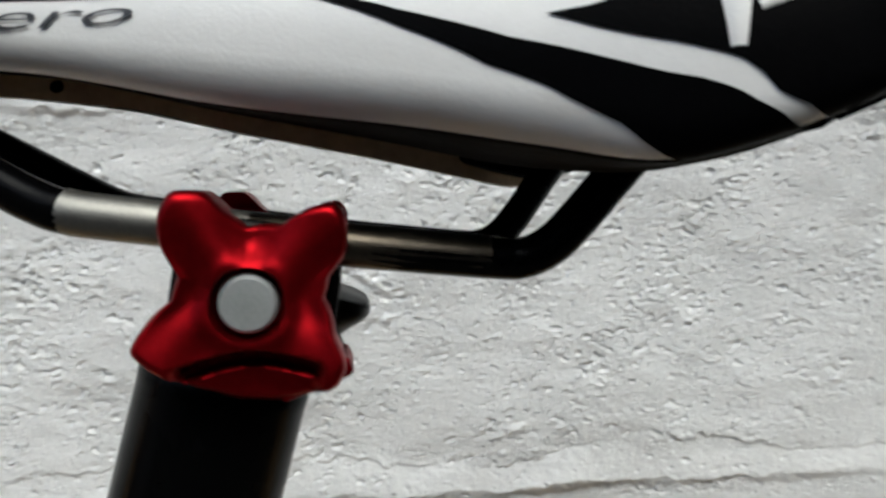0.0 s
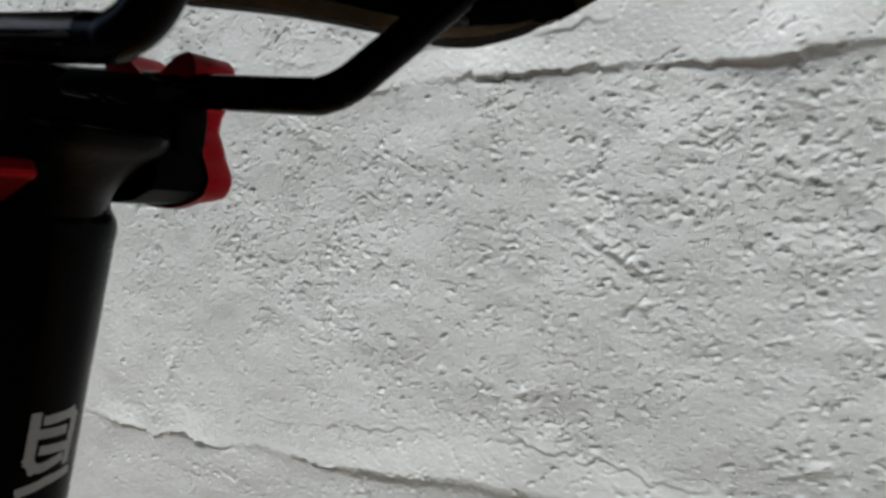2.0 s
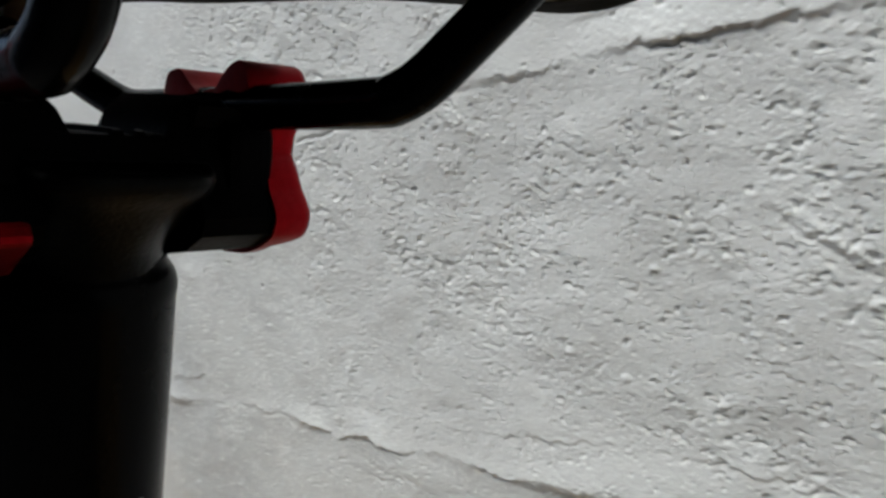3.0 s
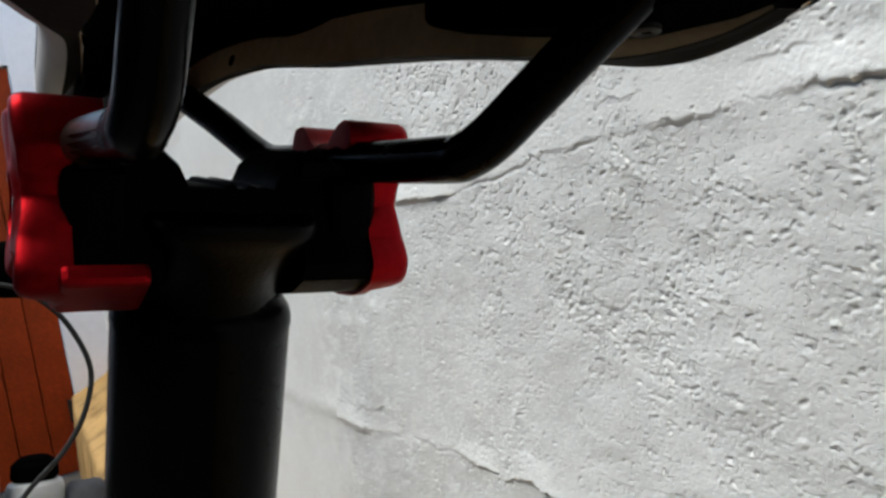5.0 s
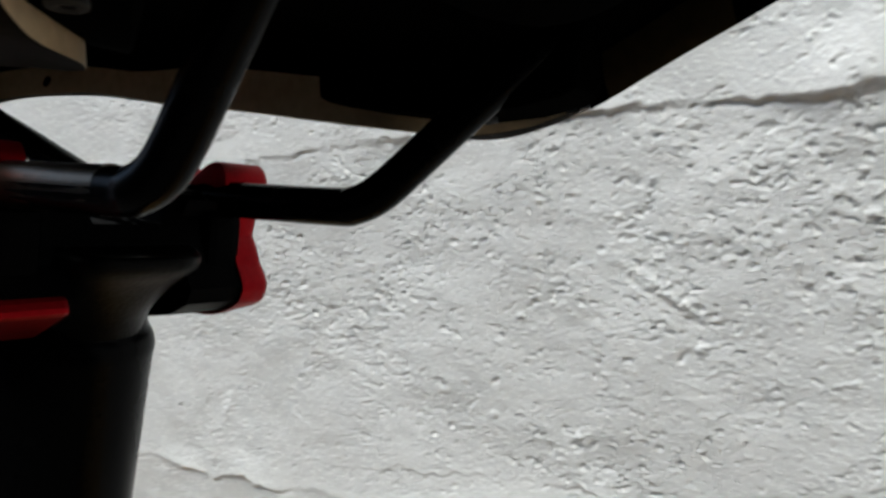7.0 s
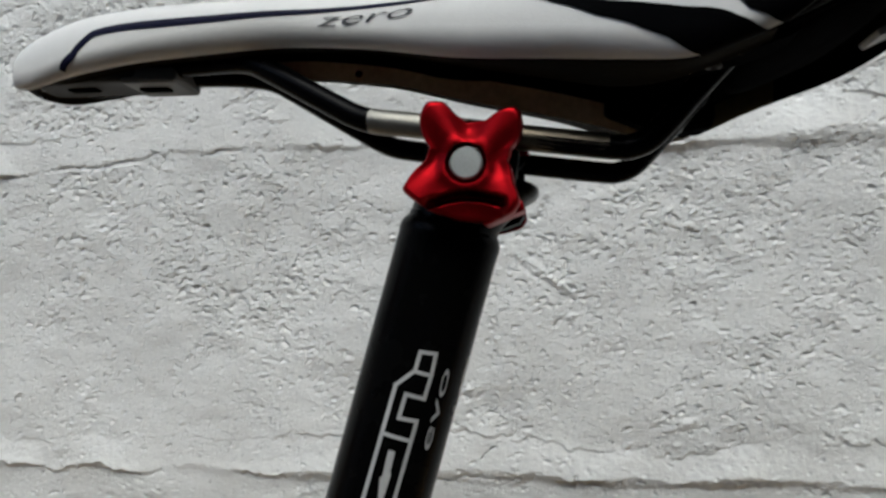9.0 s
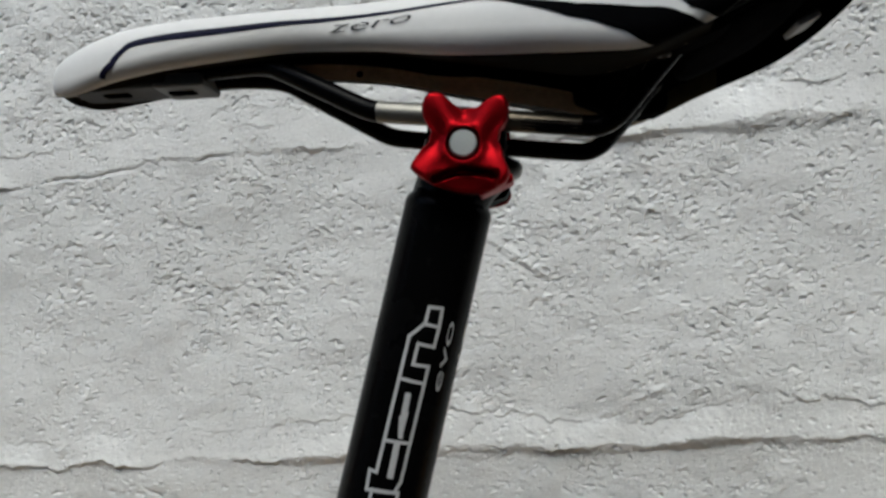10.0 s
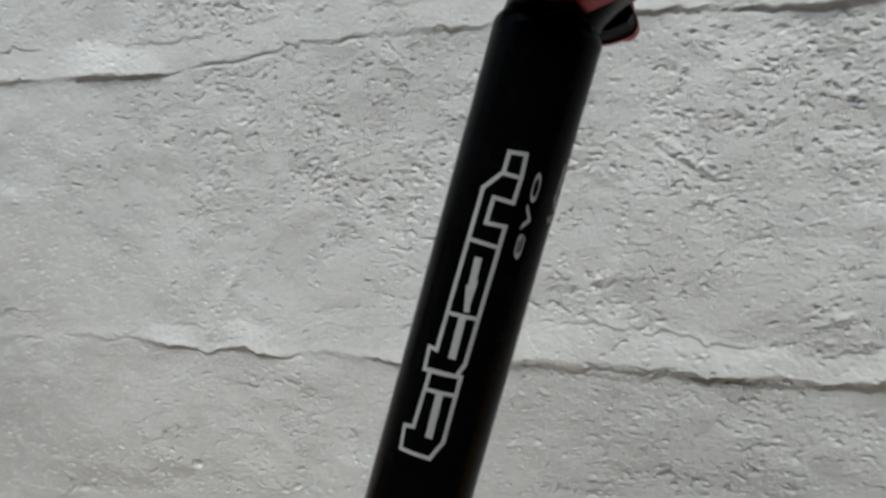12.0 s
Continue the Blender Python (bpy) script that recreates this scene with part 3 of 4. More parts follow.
def underside(name, x0, x1, rows, mat, s):
    """A band under one side of the cover; rows holds points (inward, up) from the lower edge."""
    verts = []
    for x in np.linspace(x0, x1, 80):
        w, ze = float(ease(SX, EW, x)), float(ease(SX, EZ, x))
        for inn, up in rows:
            verts.append(mm(x, s * max(w - inn * min(1, w / 14), 0.3), ze + up * min(1, w / 14)))
    return fix_normals(mesh_of(name, verts, grid_faces(80, len(rows)), mat))


RX, RW, RZ = [-149, -128, -96, -60, -30, 0, 24, 40, 50, 60, 70, 78], [2, 9.5, 12.5, 14.5, 18.0, 21.5, 22.8, 24.5, 30, 42, 51, 55], [36, 34.4, 38, 38.6, 36.6, 30.0, 24.9, 21.2, 19.2, 17.9, 19.4, 22.0]


def rim(name, mat, rows, x0, s):
    """A band that hangs inside the lower edge of one side of the cover; rows mix cover edge (0) and rim (1), then go in and up in mm."""
    verts = []
    for x in np.linspace(x0, 77, 94):
        a, b, c, d = float(ease(SX, EW, x)), float(ease(SX, EZ, x)), float(ease(RX, RW, x)), float(ease(RX, RZ, x))
        k = min(1, c / 10)
        for mix, inn, up in rows:
            verts.append(mm(x, s * max(a + (c - a) * mix - inn * k, 0.3), b + (d - b) * mix + up * k))
    return fix_normals(mesh_of(name, verts, grid_faces(94, len(rows)), mat))


TRIM = [(-0.2, -0.6), (1.6, -1.4), (4.0, 1.5), (5.2, 6.6)]
for s in (-1, 1):
    # turned-under band, its shade painted in as dark brown
    part("under_fold", rim("under_fold", FOLD_SHADED, [(0, -0.2, 0.5), (0, 0.0, -0.3), (0.08, 0, -0.3), (0.5, 0, -0.2), (0.95, 0, 0), (1, 0.1, -0.35), (1, 0.7, -0.25)], -148, s), saddle, "leather turned under the edge, shade put into its dark brown")
    part("folded_edge", rim("folded_edge", FOLD_TAN, [(1, 0.65, -0.25), (1, 0.85, 0.3), (1, 0.7, 3.6), (1, 0.3, 8.2)], -72, s), saddle, "tan folded leather rim inside the edge")
    part("rear_trim", underside("rear_trim", 80, 148, [(-0.8, 1.2)] + TRIM, BASE_PLASTIC, s), saddle, "black plastic rear trim")
    if s > 0:
        part("rear_fold", underside("rear_fold", 84, 108, [(2.2, -1.5), (4.7, 1.2), (6.0, 7.0), (6.8, 12.0)], FOLD_OLIVE, s), saddle, "olive-brown folded leather behind the rail socket")


def base_mesh():
    verts = []
    ps = np.linspace(-1, 1, 21)
    xs = np.linspace(-147, 147, 100)
    for x in xs:
        w, ze, zt = float(ease(SX, EW, x)), float(ease(SX, EZ, x)), float(ease(SX, ST, x))
        k = min(1, w / 14)
        for p in ps:
            verts.append(mm(x, p * max(w - 3.8 * k, 0.3), ze + (5.8 + min(9, (zt - ze) * 0.3) * (1 - p * p)) * k))
    return fix_normals(mesh_of("base_shell", verts, grid_faces(len(xs), len(ps)), BASE_PLASTIC))


part("base_shell", base_mesh(), saddle, "black plastic shell under the saddle")


def on_cover(name, pts, faces, mat, label, lift=0.3, parent=None):
    mid = saddle_at(0, 0) - mm(0, 0, 20)
    fixed = []
    for (x, p) in pts:
        a, n = saddle_at(x, p), saddle_normal(x, p)
        if n.dot(a - Vector((a.x, 0, mid.z))) < 0:
            n = -n
        fixed.append(a + n * lift * MM)
    me = mesh_of(name, fixed, faces, mat)
    return part(name, me, parent or saddle, label)


def cover_area(name, x0, x1, low, high, mat, label, side, n=46, m=12, lift=0.3):
    """The area between two curves p(x) on one side of the cover."""
    pts = []
    for x in np.linspace(x0, x1, n):
        a, b = float(np.interp(x, [q[0] for q in low], [q[1] for q in low])), float(np.interp(x, [q[0] for q in high], [q[1] for q in high]))
        for k in range(m):
            pts.append((x, side * (a + (b - a) * k / (m - 1))))
    return on_cover(name, pts, grid_faces(n, m), mat, label, lift)


def cover_ribbon(name, path, widths, mat, label, side, lift=0.35, parent=None):
    line = smooth_line([(x, p * 40, 0) for x, p in path], 6)
    pts3 = [saddle_at(v.x, side * v.y / 40) for v in line]
    verts = []
    for i, v in enumerate(line):
        n = saddle_normal(v.x, side * v.y / 40)
        if n.dot(pts3[i] - Vector((pts3[i].x, 0, 0.035))) < 0:
            n = -n
        t = (pts3[min(i + 1, len(line) - 1)] - pts3[max(i - 1, 0)]).normalized()
        s = n.cross(t)
        w = float(np.interp(i / (len(line) - 1) * (len(widths) - 1), range(len(widths)), widths)) * MM / 2
        for k in (-1, -0.4, 0.4, 1):
            verts.append(pts3[i] + s * w * k + n * (lift if abs(k) < 0.9 else lift * 0.4) * MM)
    return part(name, mesh_of(name, verts, grid_faces(len(line), 4), mat), parent or saddle, label)


STRIPE_LOW = [(11, 0.635), (16, 0.655), (27, 0.725), (38, 0.78), (47, 0.80), (54, 0.85), (58, 0.92), (62, 1.0), (80, 1.0)]
STRIPE_UP = [(11, 0.625), (16, 0.632), (27, 0.685), (41, 0.735), (54, 0.76), (62, 0.78), (67, 0.80), (70.5, 0.86), (73, 0.93), (75, 1.0), (80, 1.0)]
BAND_UP = [(45.5, 0.69), (51, 0.71), (60, 0.735), (66, 0.765), (70, 0.80), (73.5, 0.86), (76, 0.93), (78, 1.0), (150, 1.0)]
REAR_TOP = [(45.5, 0.69), (51, 0.672), (56, 0.645), (70, 0.55), (86, 0.37), (96, 0.15), (100, 0.0), (150, 0.0)]
for s in (-1, 1):
    cover_area("side_stripe", 11, 75, STRIPE_UP, STRIPE_LOW, LEATHER_BLACK, "black curved stripe", s)
    cover_area("rear_panel", 45.5, 149, REAR_TOP, BAND_UP, LEATHER_BLACK, "black rear panel", s, 60, 22)
    cover_ribbon("piping", [(-125.5, 0.90), (-124, 0.85), (-120, 0.79), (-116.5, 0.735), (-113, 0.69), (-105, 0.69), (-91, 0.715), (-71, 0.742), (-51, 0.738), (-29, 0.672), (-10, 0.645), (3, 0.632), (13, 0.628)], [2.2, 2.4, 2.2, 2.5, 2.7, 2.0, 1.4, 1.1, 1.1], PIPING, "dark blue piping line", s)
    cover_ribbon("mark", [(66.5, 0.64), (66.2, 0.70), (66, 0.755)], [5.0, 3.4, 2.0], LEATHER_WHITE, "white slanted mark", s, 0.6)
    cover_ribbon("seam", [(79, 0.96), (84, 0.90), (96, 0.80), (112, 0.70)], [0.35, 0.45, 0.3], MOUNT_GREY, "thin grey seam", s, 0.45)
    cover_ribbon("mark", [(68.5, 0.71), (73, 0.695), (79, 0.665)], [1.2, 2.2, 2.6], LEATHER_WHITE, "white slanted mark", s, 0.6)


def cover_word(body, x0, x1, p0, p1, high, side):
    pts, faces = text_mesh("lettering", body, 0.007)
    lo, hi = min(q[0] for q in pts), max(q[0] for q in pts)
    xh = 0.5
    out = []
    for u, v in pts:
        k = (u - lo) / (hi - lo)
        if side > 0:
            k = 1 - k
        vm = v / xh * high
        out.append((x0 + (x1 - x0) * k + side * -0.85 * vm, side * (p0 + (p1 - p0) * k - vm / 50)))
    return on_cover("lettering", out, faces, INK_GREY, "grey printed word", 0.35)


cover_word("zero", -40.5, -12.5, 0.822, 0.757, 3.2, -1)


# rails
def rail(side, spread):
    path = [(-104, 5, 38), (-92, 6, 38.8), (-80, 7.5, 38.8), (-71, 9.3, 38.2), (-65, 10.8, 36.8), (-60, 12.4, 34.2), (-51, 15.2, 28.8), (-43, 17.2, 24.0), (-36, 18.8, 19.8), (-29.5, 20.2, 16.2), (-24, 21.2, 14.4), (-10, 22, 12.2), (18, 22, 7.8), (43, 22, 4.5), (48.5, 22.2, 4.4), (53, 22 + 1.6 * spread, 6.2), (57.5, 22 + 4.4 * spread, 10.2), (65, 22 + 11 * spread, 18.4), (74.5, 22 + 19 * spread, 28.4), (80, 22 + 24 * spread, 34)]
    pts = [mm(x, side * y + 1.6 * min(max((x - 18) / 24, 0), 1), z) for x, y, z in path]
    r = part("rail", tube("rail", pts, 3.58 * MM, RAIL_BLACK, 20, 6), saddle, "black saddle rail")
    bare = [mm(x, side * y + 1.6 * min(max((x - 18) / 24, 0), 1), z) for x, y, z in [(-25.2, 21.0, 14.75), (-22, 21.4, 14.0), (-10, 22, 12.2), (18, 22, 7.8), (38, 22, 5.2), (42, 22, 4.8)]]
    if side < 0:
        part("bare_section", tube("bare_section", bare[:3] + [mm(3, -22, 10.15)], 3.66 * MM, RAIL_BARE, 20, 5), r, "bare silver section of the rail")
        # rear half of the same bare section, coloured as shaded
        part("shaded_section", tube("shaded_section", [mm(3, -22, 10.15)] + bare[3:], 3.65 * MM, RAIL_BARE_SHADED, 20, 5), r, "rear bare section of the rail, shade put into its brown")
    return r


rail(-1, 0.08)
rail(1, 0.85)

# nose mount and rear sockets under the saddle
def socket_mesh(side):
    """A wedge that hangs inside the wing of the saddle and takes the end of a rail."""
    verts = []
    stations = [(44.5, 19.5, 25, 23.8, 29), (46, 19.5, 26.5, 22.9, 29.5), (53, 24, 32, 21.2, 30), (64, 31, 45, 19.6, 31), (74, 37, 52, 20.6, 34), (81, 41, 55.5, 22.2, 36), (83.6, 42, 55.5, 23.6, 37), (84.4, 43, 54.5, 26, 37)]
    for x, y0, y1, z0, z1 in stations:
        for fy, fz in ((0, 0.12), (0.1, 0), (0.9, 0.0), (1, 0.12), (1, 0.9), (0.9, 1), (0.1, 1), (0, 0.9)):
            verts.append(mm(x, side * (y0 + (y1 - y0) * fy), z0 + (z1 - z0) * fz))
    faces = grid_faces(len(stations), 8, True) + [tuple(range(8)), tuple(range(8 * len(stations) - 8, 8 * len(stations)))]
    return sharp(fix_normals(mesh_of("rail_socket", verts, faces, BASE_PLASTIC)), 35)


part("nose_mount", block("nose_mount", (0.040, 0.0195, 0.0060), MOUNT_GREY, 0.0024, pose(-0.1240, -0.0003, 0.0372, 0, 0.5, 0), 3), saddle, "dark grey nose mount of the rails")
plate = part("nose_plate", block("nose_plate", (0.0195, 0.0190, 0.0052), GREY_PLASTIC, 0.0018, pose(-0.1010, -0.0003, 0.0358, 0, 1.5, 0), 3), saddle, "grey slotted plate at the nose")
for where, owner, low in ((-0.1275, None, 0.0341), (-0.1020, plate, 0.0330)):
    part("nose_slot", block("nose_slot", (0.0100, 0.0040, 0.0012), BASE_PLASTIC, 0.0005, pose(where, -0.0015, low, 0, 1.0, 0), 3), owner or saddle, "dark oval slot")
for s in (-1, 1):
    part("rail_socket", socket_mesh(s), saddle, "black rear rail socket with a squared-off end")
    eye = part("socket_screw", lathe("socket_screw", [(0.0008, 0), (0.0008, -0.0003), (0.0014, -0.0005), (0.0021, -0.0003), (0.0022, 0.0008)], MOUNT_GREY, 18), saddle, "dull steel socket screw")
    eye.location = (0.0665, s * 0.041, 0.0196)
    for x in (-38, 40):
        w, ze = float(ease(SX, EW, x)), float(ease(SX, EZ, x))
        rivet = part("rivet", lathe("rivet", [(0.0007, 0.0006), (0.0012, 0.0004), (0.0014, 0)], BASE_PLASTIC, 12), saddle, "small dull rivet")
        rivet.location, rivet.rotation_euler = mm(x, s * (w - 3.0), ze + 2.6), (0, 0, 0)
        rivet.rotation_euler = (s * radians(75), 0, 0)
# small block added as the glint of a clip, highlight put into its colour
part("clip_glint", block("clip_glint", (0.0085, 0.0140, 0.0022), GLINT_GREY, 0.0007, pose(0.1215, -0.004, 0.0375, 0, -24, 0), 2), saddle, "small pale block for the glint of a clip under the tail")
part("tail_block", lumpy("tail_block", (0.046, 0.075, 0.010), BASE_PLASTIC, 11.0, 0.7, 0.03, 16, 28), saddle, "black block under the tail").matrix_basis = pose(0.104, 0, 0.0345, 0, -24, 0)

# -- seatpost --
profile = [(15.8, -330), (15.8, -20.5), (15.95, -19.6), (15.9, -18.2), (15.5, -16.8), (14.8, -15.7), (14.2, -15.0), (13.9, -13.5)]
tube_me = lathe("seatpost", [(r * MM, z * MM) for r, z in profile], BLACK_TUBE, 64, POST)
seatpost = part("seatpost", tube_me, bicycle, "glossy black round alloy seatpost with silver print")


def head_mesh():
    """The forged head: a narrow neck that flares back to a wide lip under the clamp."""
    verts, m = [], 56
    rings = [(-16.5, -14, 14.2, 13.9, 2.0), (-13.5, -13.9, 14.4, 13.0, 2.0), (-11, -13.6, 15.4, 12.6, 2.1), (-8.5, -13.4, 16.7, 12.8, 2.3), (-6, -13.2, 18.0, 13.2, 2.6), (-3.5, -13, 19.3, 13.7, 3.0), (-1, -13, 21.0, 14.0, 3.6), (0.8, -13, 22.4, 14.2, 4.2), (2.2, -13, 23.0, 14.2, 4.4), (3.4, -13, 22.9, 14.0, 4.4), (4.0, -12.6, 22.3, 13.4, 4.4)]
    for s, front, rear, ay, e in rings:
        for k in range(m):
            a = 2 * math.pi * k / m
            c, d = math.cos(a), math.sin(a)
            x = (front + rear) / 2 + (rear - front) / 2 * math.copysign(abs(c) ** (2 / e), c)
            lean = -0.19 * max(x, 0) * min(max((s + 11) / 12, 0), 1)
            verts.append(POST @ mm(x, ay * math.copysign(abs(d) ** (2 / e), d), s + lean * 0.35))
    faces = grid_faces(len(rings), m, True) + [tuple(range(m)), tuple(range((len(rings) - 1) * m, len(rings) * m))]
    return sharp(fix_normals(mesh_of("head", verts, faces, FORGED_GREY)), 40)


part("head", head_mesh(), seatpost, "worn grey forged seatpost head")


def cradle_mesh():
    """A trough between the rails, with a toothed floor and flanks that rise to the rails."""
    half = [(6.9, 4.7), (8.2, 7.8), (11.4, 10.9), (16.8, 10.9), (18.2, 9.6), (18.4, -2.0), (13.0, -4.0)]
    floor = [(-6.9, 4.5), (-1.4, 4.5), (-0.8, 5.2), (0.4, 5.3), (0.9, 4.5), (2.0, 4.5), (2.5, 5.3), (3.7, 5.2), (4.2, 4.5), (5.2, 4.9)]
    line = [(-y, z) for y, z in half[::-1]][:-1] + floor + half
    m, verts = len(line), []
    for x, k in ((-9.2, 0.90), (-8.4, 1.0), (14.6, 1.0), (15.6, 0.92)):
        for y, z in line:
            verts.append(mm(x, y * (0.96 + 0.04 * k), (z - 1) * k + 1 - 0.185 * (x - 5)))
    faces = grid_faces(4, m, True) + [tuple(range(m)), tuple(range(3 * m, 4 * m))]
    return sharp(fix_normals(mesh_of("cradle", verts, faces, BLACK_FORGED)), 30)


part("cradle", cradle_mesh(), seatpost, "black toothed cradle between the rails")
part("barrel", lathe("barrel", [(0.0038, -0.026), (0.0042, -0.025), (0.0042, 0.025), (0.0038, 0.026)], BLACK_FORGED, 32, pose(0.0035, 0, 0.0, 90, 0, 0)), seatpost, "black cross barrel of the clamp")

OUTLINE = [(-7.2, 17.6), (-2.6, 17.6), (0.4, 14.2), (3.4, 11.8), (8.8, 11.9), (13.2, 14.6), (17.2, 15.2), (18.7, 13.2), (18.5, 7.2), (15.8, 4.0), (14.8, 0.4), (16.3, -5.8), (18.0, -10.6), (16.4, -13.4), (10.8, -15.4), (4.0, -15.6), (-3.0, -14.0), (-10.0, -10.4), (-14.6, -6.4), (-11.9, -2.2), (-8.0, 1.2), (-6.7, 5.0), (-9.2, 9.8), (-9.3, 14.0)]
CX, CZ = 3.4, 0.2
ARMS = [math.atan2(16.5 - CZ, -6.8 - CX), math.atan2(13.6 - CZ, 17.0 - CX), math.atan2(-8.6 - CZ, -12.4 - CX), math.atan2(-11.6 - CZ, 16.6 - CX)]


def clamp_mesh(side):
    """The cross-shaped clamp plate: four ridged arms round a bolt seat, with a deep rim that grips the rail."""
    n = 192
    ang = [math.atan2(z - CZ, x - CX) for x, z in OUTLINE]
    order = sorted(range(len(ang)), key=lambda i: ang[i])
    aa = np.array([ang[i] for i in order])
    rr = np.array([math.hypot(OUTLINE[i][0] - CX, OUTLINE[i][1] - CZ) for i in order])
    aa, rr = np.concatenate([aa - 2 * math.pi, aa, aa + 2 * math.pi]), np.concatenate([rr, rr, rr])
    th = np.linspace(-math.pi, math.pi, n, endpoint=False)
    rad = np.interp(th, aa, rr)
    rad = (np.roll(rad, 1) + 2 * rad + np.roll(rad, -1)) / 4

    def arm(t):
        return max((1.0 if k < 2 else 0.7) * math.exp(-(((t - a + math.pi) % (2 * math.pi) - math.pi) / 0.40) ** 2) for k, a in enumerate(ARMS))

    rings, r0 = [], 5.5
    for q in [0.0, 0.03] + [0.07 + 0.9 * k / 25 for k in range(26)]:
        ring = []
        for t, r in zip(th, rad):
            a = arm(t)
            d = r0 + (r - r0) * q
            low = math.exp(-(abs(t + math.pi / 2 + 0.06) / 0.80) ** 6)
            top = math.exp(-((t - math.pi / 2) / 0.62) ** 4)
            dip = 1.2 * math.sin(min(q * 1.15, 1) * math.pi) + 0.8 * q
            web = (1 - a) * (dip * (1 - top) + 3.2 * top * math.sin(min(q * 1.3, 1) * math.pi * 0.5)) * (1 - 0.8 * low)
            flank = 30.9 + 0.9 * a * math.sin(q * math.pi * 0.5) - web + 0.35 * math.exp(-((d - 6.6) / 1.2) ** 2)
            across, down = d * math.cos(t) + 0.6, -d * math.sin(t)
            below = down - 8.2 - 0.5 * math.exp(-(across / 5.5) ** 2) * -1 - 0.016 * across * across
            groove = float(np.interp(below, [-0.7, 0.3, 1.7, 2.5, 7.0], [0, 6.0, 5.8, 3.3, 4.4]))
            flank -= groove * min(max((11.8 - abs(across)) / 2.2, 0), 1) * (1 if down > 0 else 0)
            if q > 0.88:
                flank -= (q - 0.88) ** 2 * 90
            if q == 0.0:
                flank = 29.8
            ring.append((CX + d * math.cos(t), CZ + d * math.sin(t), flank))
        rings.append(ring)
    rings.insert(0, [(CX + 5.2 * math.cos(t), CZ + 5.2 * math.sin(t), 26.0) for t in th])
    rings.append([(CX + r * math.cos(t), CZ + r * math.sin(t), rings[-1][k][2] - 1.2) for k, (t, r) in enumerate(zip(th, rad))])

    def back(z):
        return 23.8 - 4.2 * min(max((z - 8.0) / 2.0, 0), 1)

    for part_way in (0.4, 1.0):
        rings.append([(CX + r * 0.998 * math.cos(t), CZ + r * 0.998 * math.sin(t), 27.0 + (back(CZ + r * math.sin(t)) - 27.0) * part_way) for t, r in zip(th, rad)])
    rings.append([(CX + r * 0.8 * math.cos(t), CZ + r * 0.8 * math.sin(t), back(CZ + r * math.sin(t)) - 0.3) for t, r in zip(th, rad)])
    verts = [mm(x, side * y, z) for ring in rings for x, z, y in ring]
    faces = grid_faces(len(rings), n, True) + [tuple(range(n)), tuple(range((len(rings) - 1) * n, len(rings) * n))]
    return sharp(fix_normals(mesh_of("clamp_plate", verts, faces, RED_ALLOY)), 55)


def inner_jaw(side):
    """The dark block behind a clamp plate, with the plate's outline below the rail."""
    line = [p for p in OUTLINE if p[1] < 8]
    m = len(line)
    verts = [mm(CX + (x - CX) * 0.965, side * y, CZ + (z - CZ) * 0.965) for y in (24.2, 11.4) for x, z in line]
    faces = grid_faces(2, m, True) + [tuple(range(m)), tuple(range(m, 2 * m))]
    return sharp(fix_normals(mesh_of("inner_jaw", verts, faces, BLACK_FORGED)), 30)


part("plate_lip", block("plate_lip", (0.0125, 0.0125, 0.0034), RED_ALLOY, 0.0011, pose(0.0128, -0.0195, -0.0131, 0, -20, 0)), seatpost, "red lower lip of the clamp")
for s in (-1, 1):
    part("inner_jaw", inner_jaw(s), seatpost, "black block behind the clamp plate")
    part("clamp_plate", clamp_mesh(s), seatpost, "red anodised cross-shaped clamp plate")
    part("jaw", block("jaw", (0.0265, 0.0100, 0.0165), BLACK_FORGED, 0.003, pose(0.0035, s * 0.0205, -0.0006, 0, 10.5, 0), 3), seatpost, "black inner jaw of the clamp")
    part("bolt", lathe("bolt", [(0.0046, 0.020), (0.0046, 0.0294), (0.00445, 0.0302), (0.0040, 0.0306), (0.0006, 0.0307)], BOLT_GREY, 40, pose(CX * MM, 0, CZ * MM) @ (pose(0, 0, 0, 90) if s < 0 else pose(0, 0, 0, -90))), seatpost, "round grey bolt head")


def on_post(s, angle, lift=0.12):
    r = (15.8 + lift) * MM
    a = radians(angle)
    return POST @ Vector((r * math.sin(a), -r * math.cos(a), s * MM))


def post_stroke(line, width, mat=LOGO_SILVER, name="logo_stroke"):
    """A printed bar on the tube along (height, angle) points."""
    verts, faces = [], []
    k = math.pi / 180 * 15.8
    flat = [(s, a * k) for s, a in line]
    for (s0, a0), (s1, a1) in zip(flat, flat[1:]):
        d = Vector((s1 - s0, a1 - a0))
        if d.length == 0:
            continue
        u = d.normalized() * width / 2
        n = Vector((-u.y, u.x))
        steps = max(int(d.length / 0.8), 1)
        b = len(verts)
        for i in range(steps + 1):
            f = -width * 0.5 / d.length + (1 + width / d.length) * i / steps
            for e in (-1, 1):
                q = (s0 + d.x * f + n.x * e, a0 + d.y * f + n.y * e)
                verts.append(on_post(q[0], q[1] / k))
        faces += grid_faces(steps + 1, 2, base=b)
    return part(name, mesh_of(name, verts, faces, mat), seatpost, "silver printed logo bar")


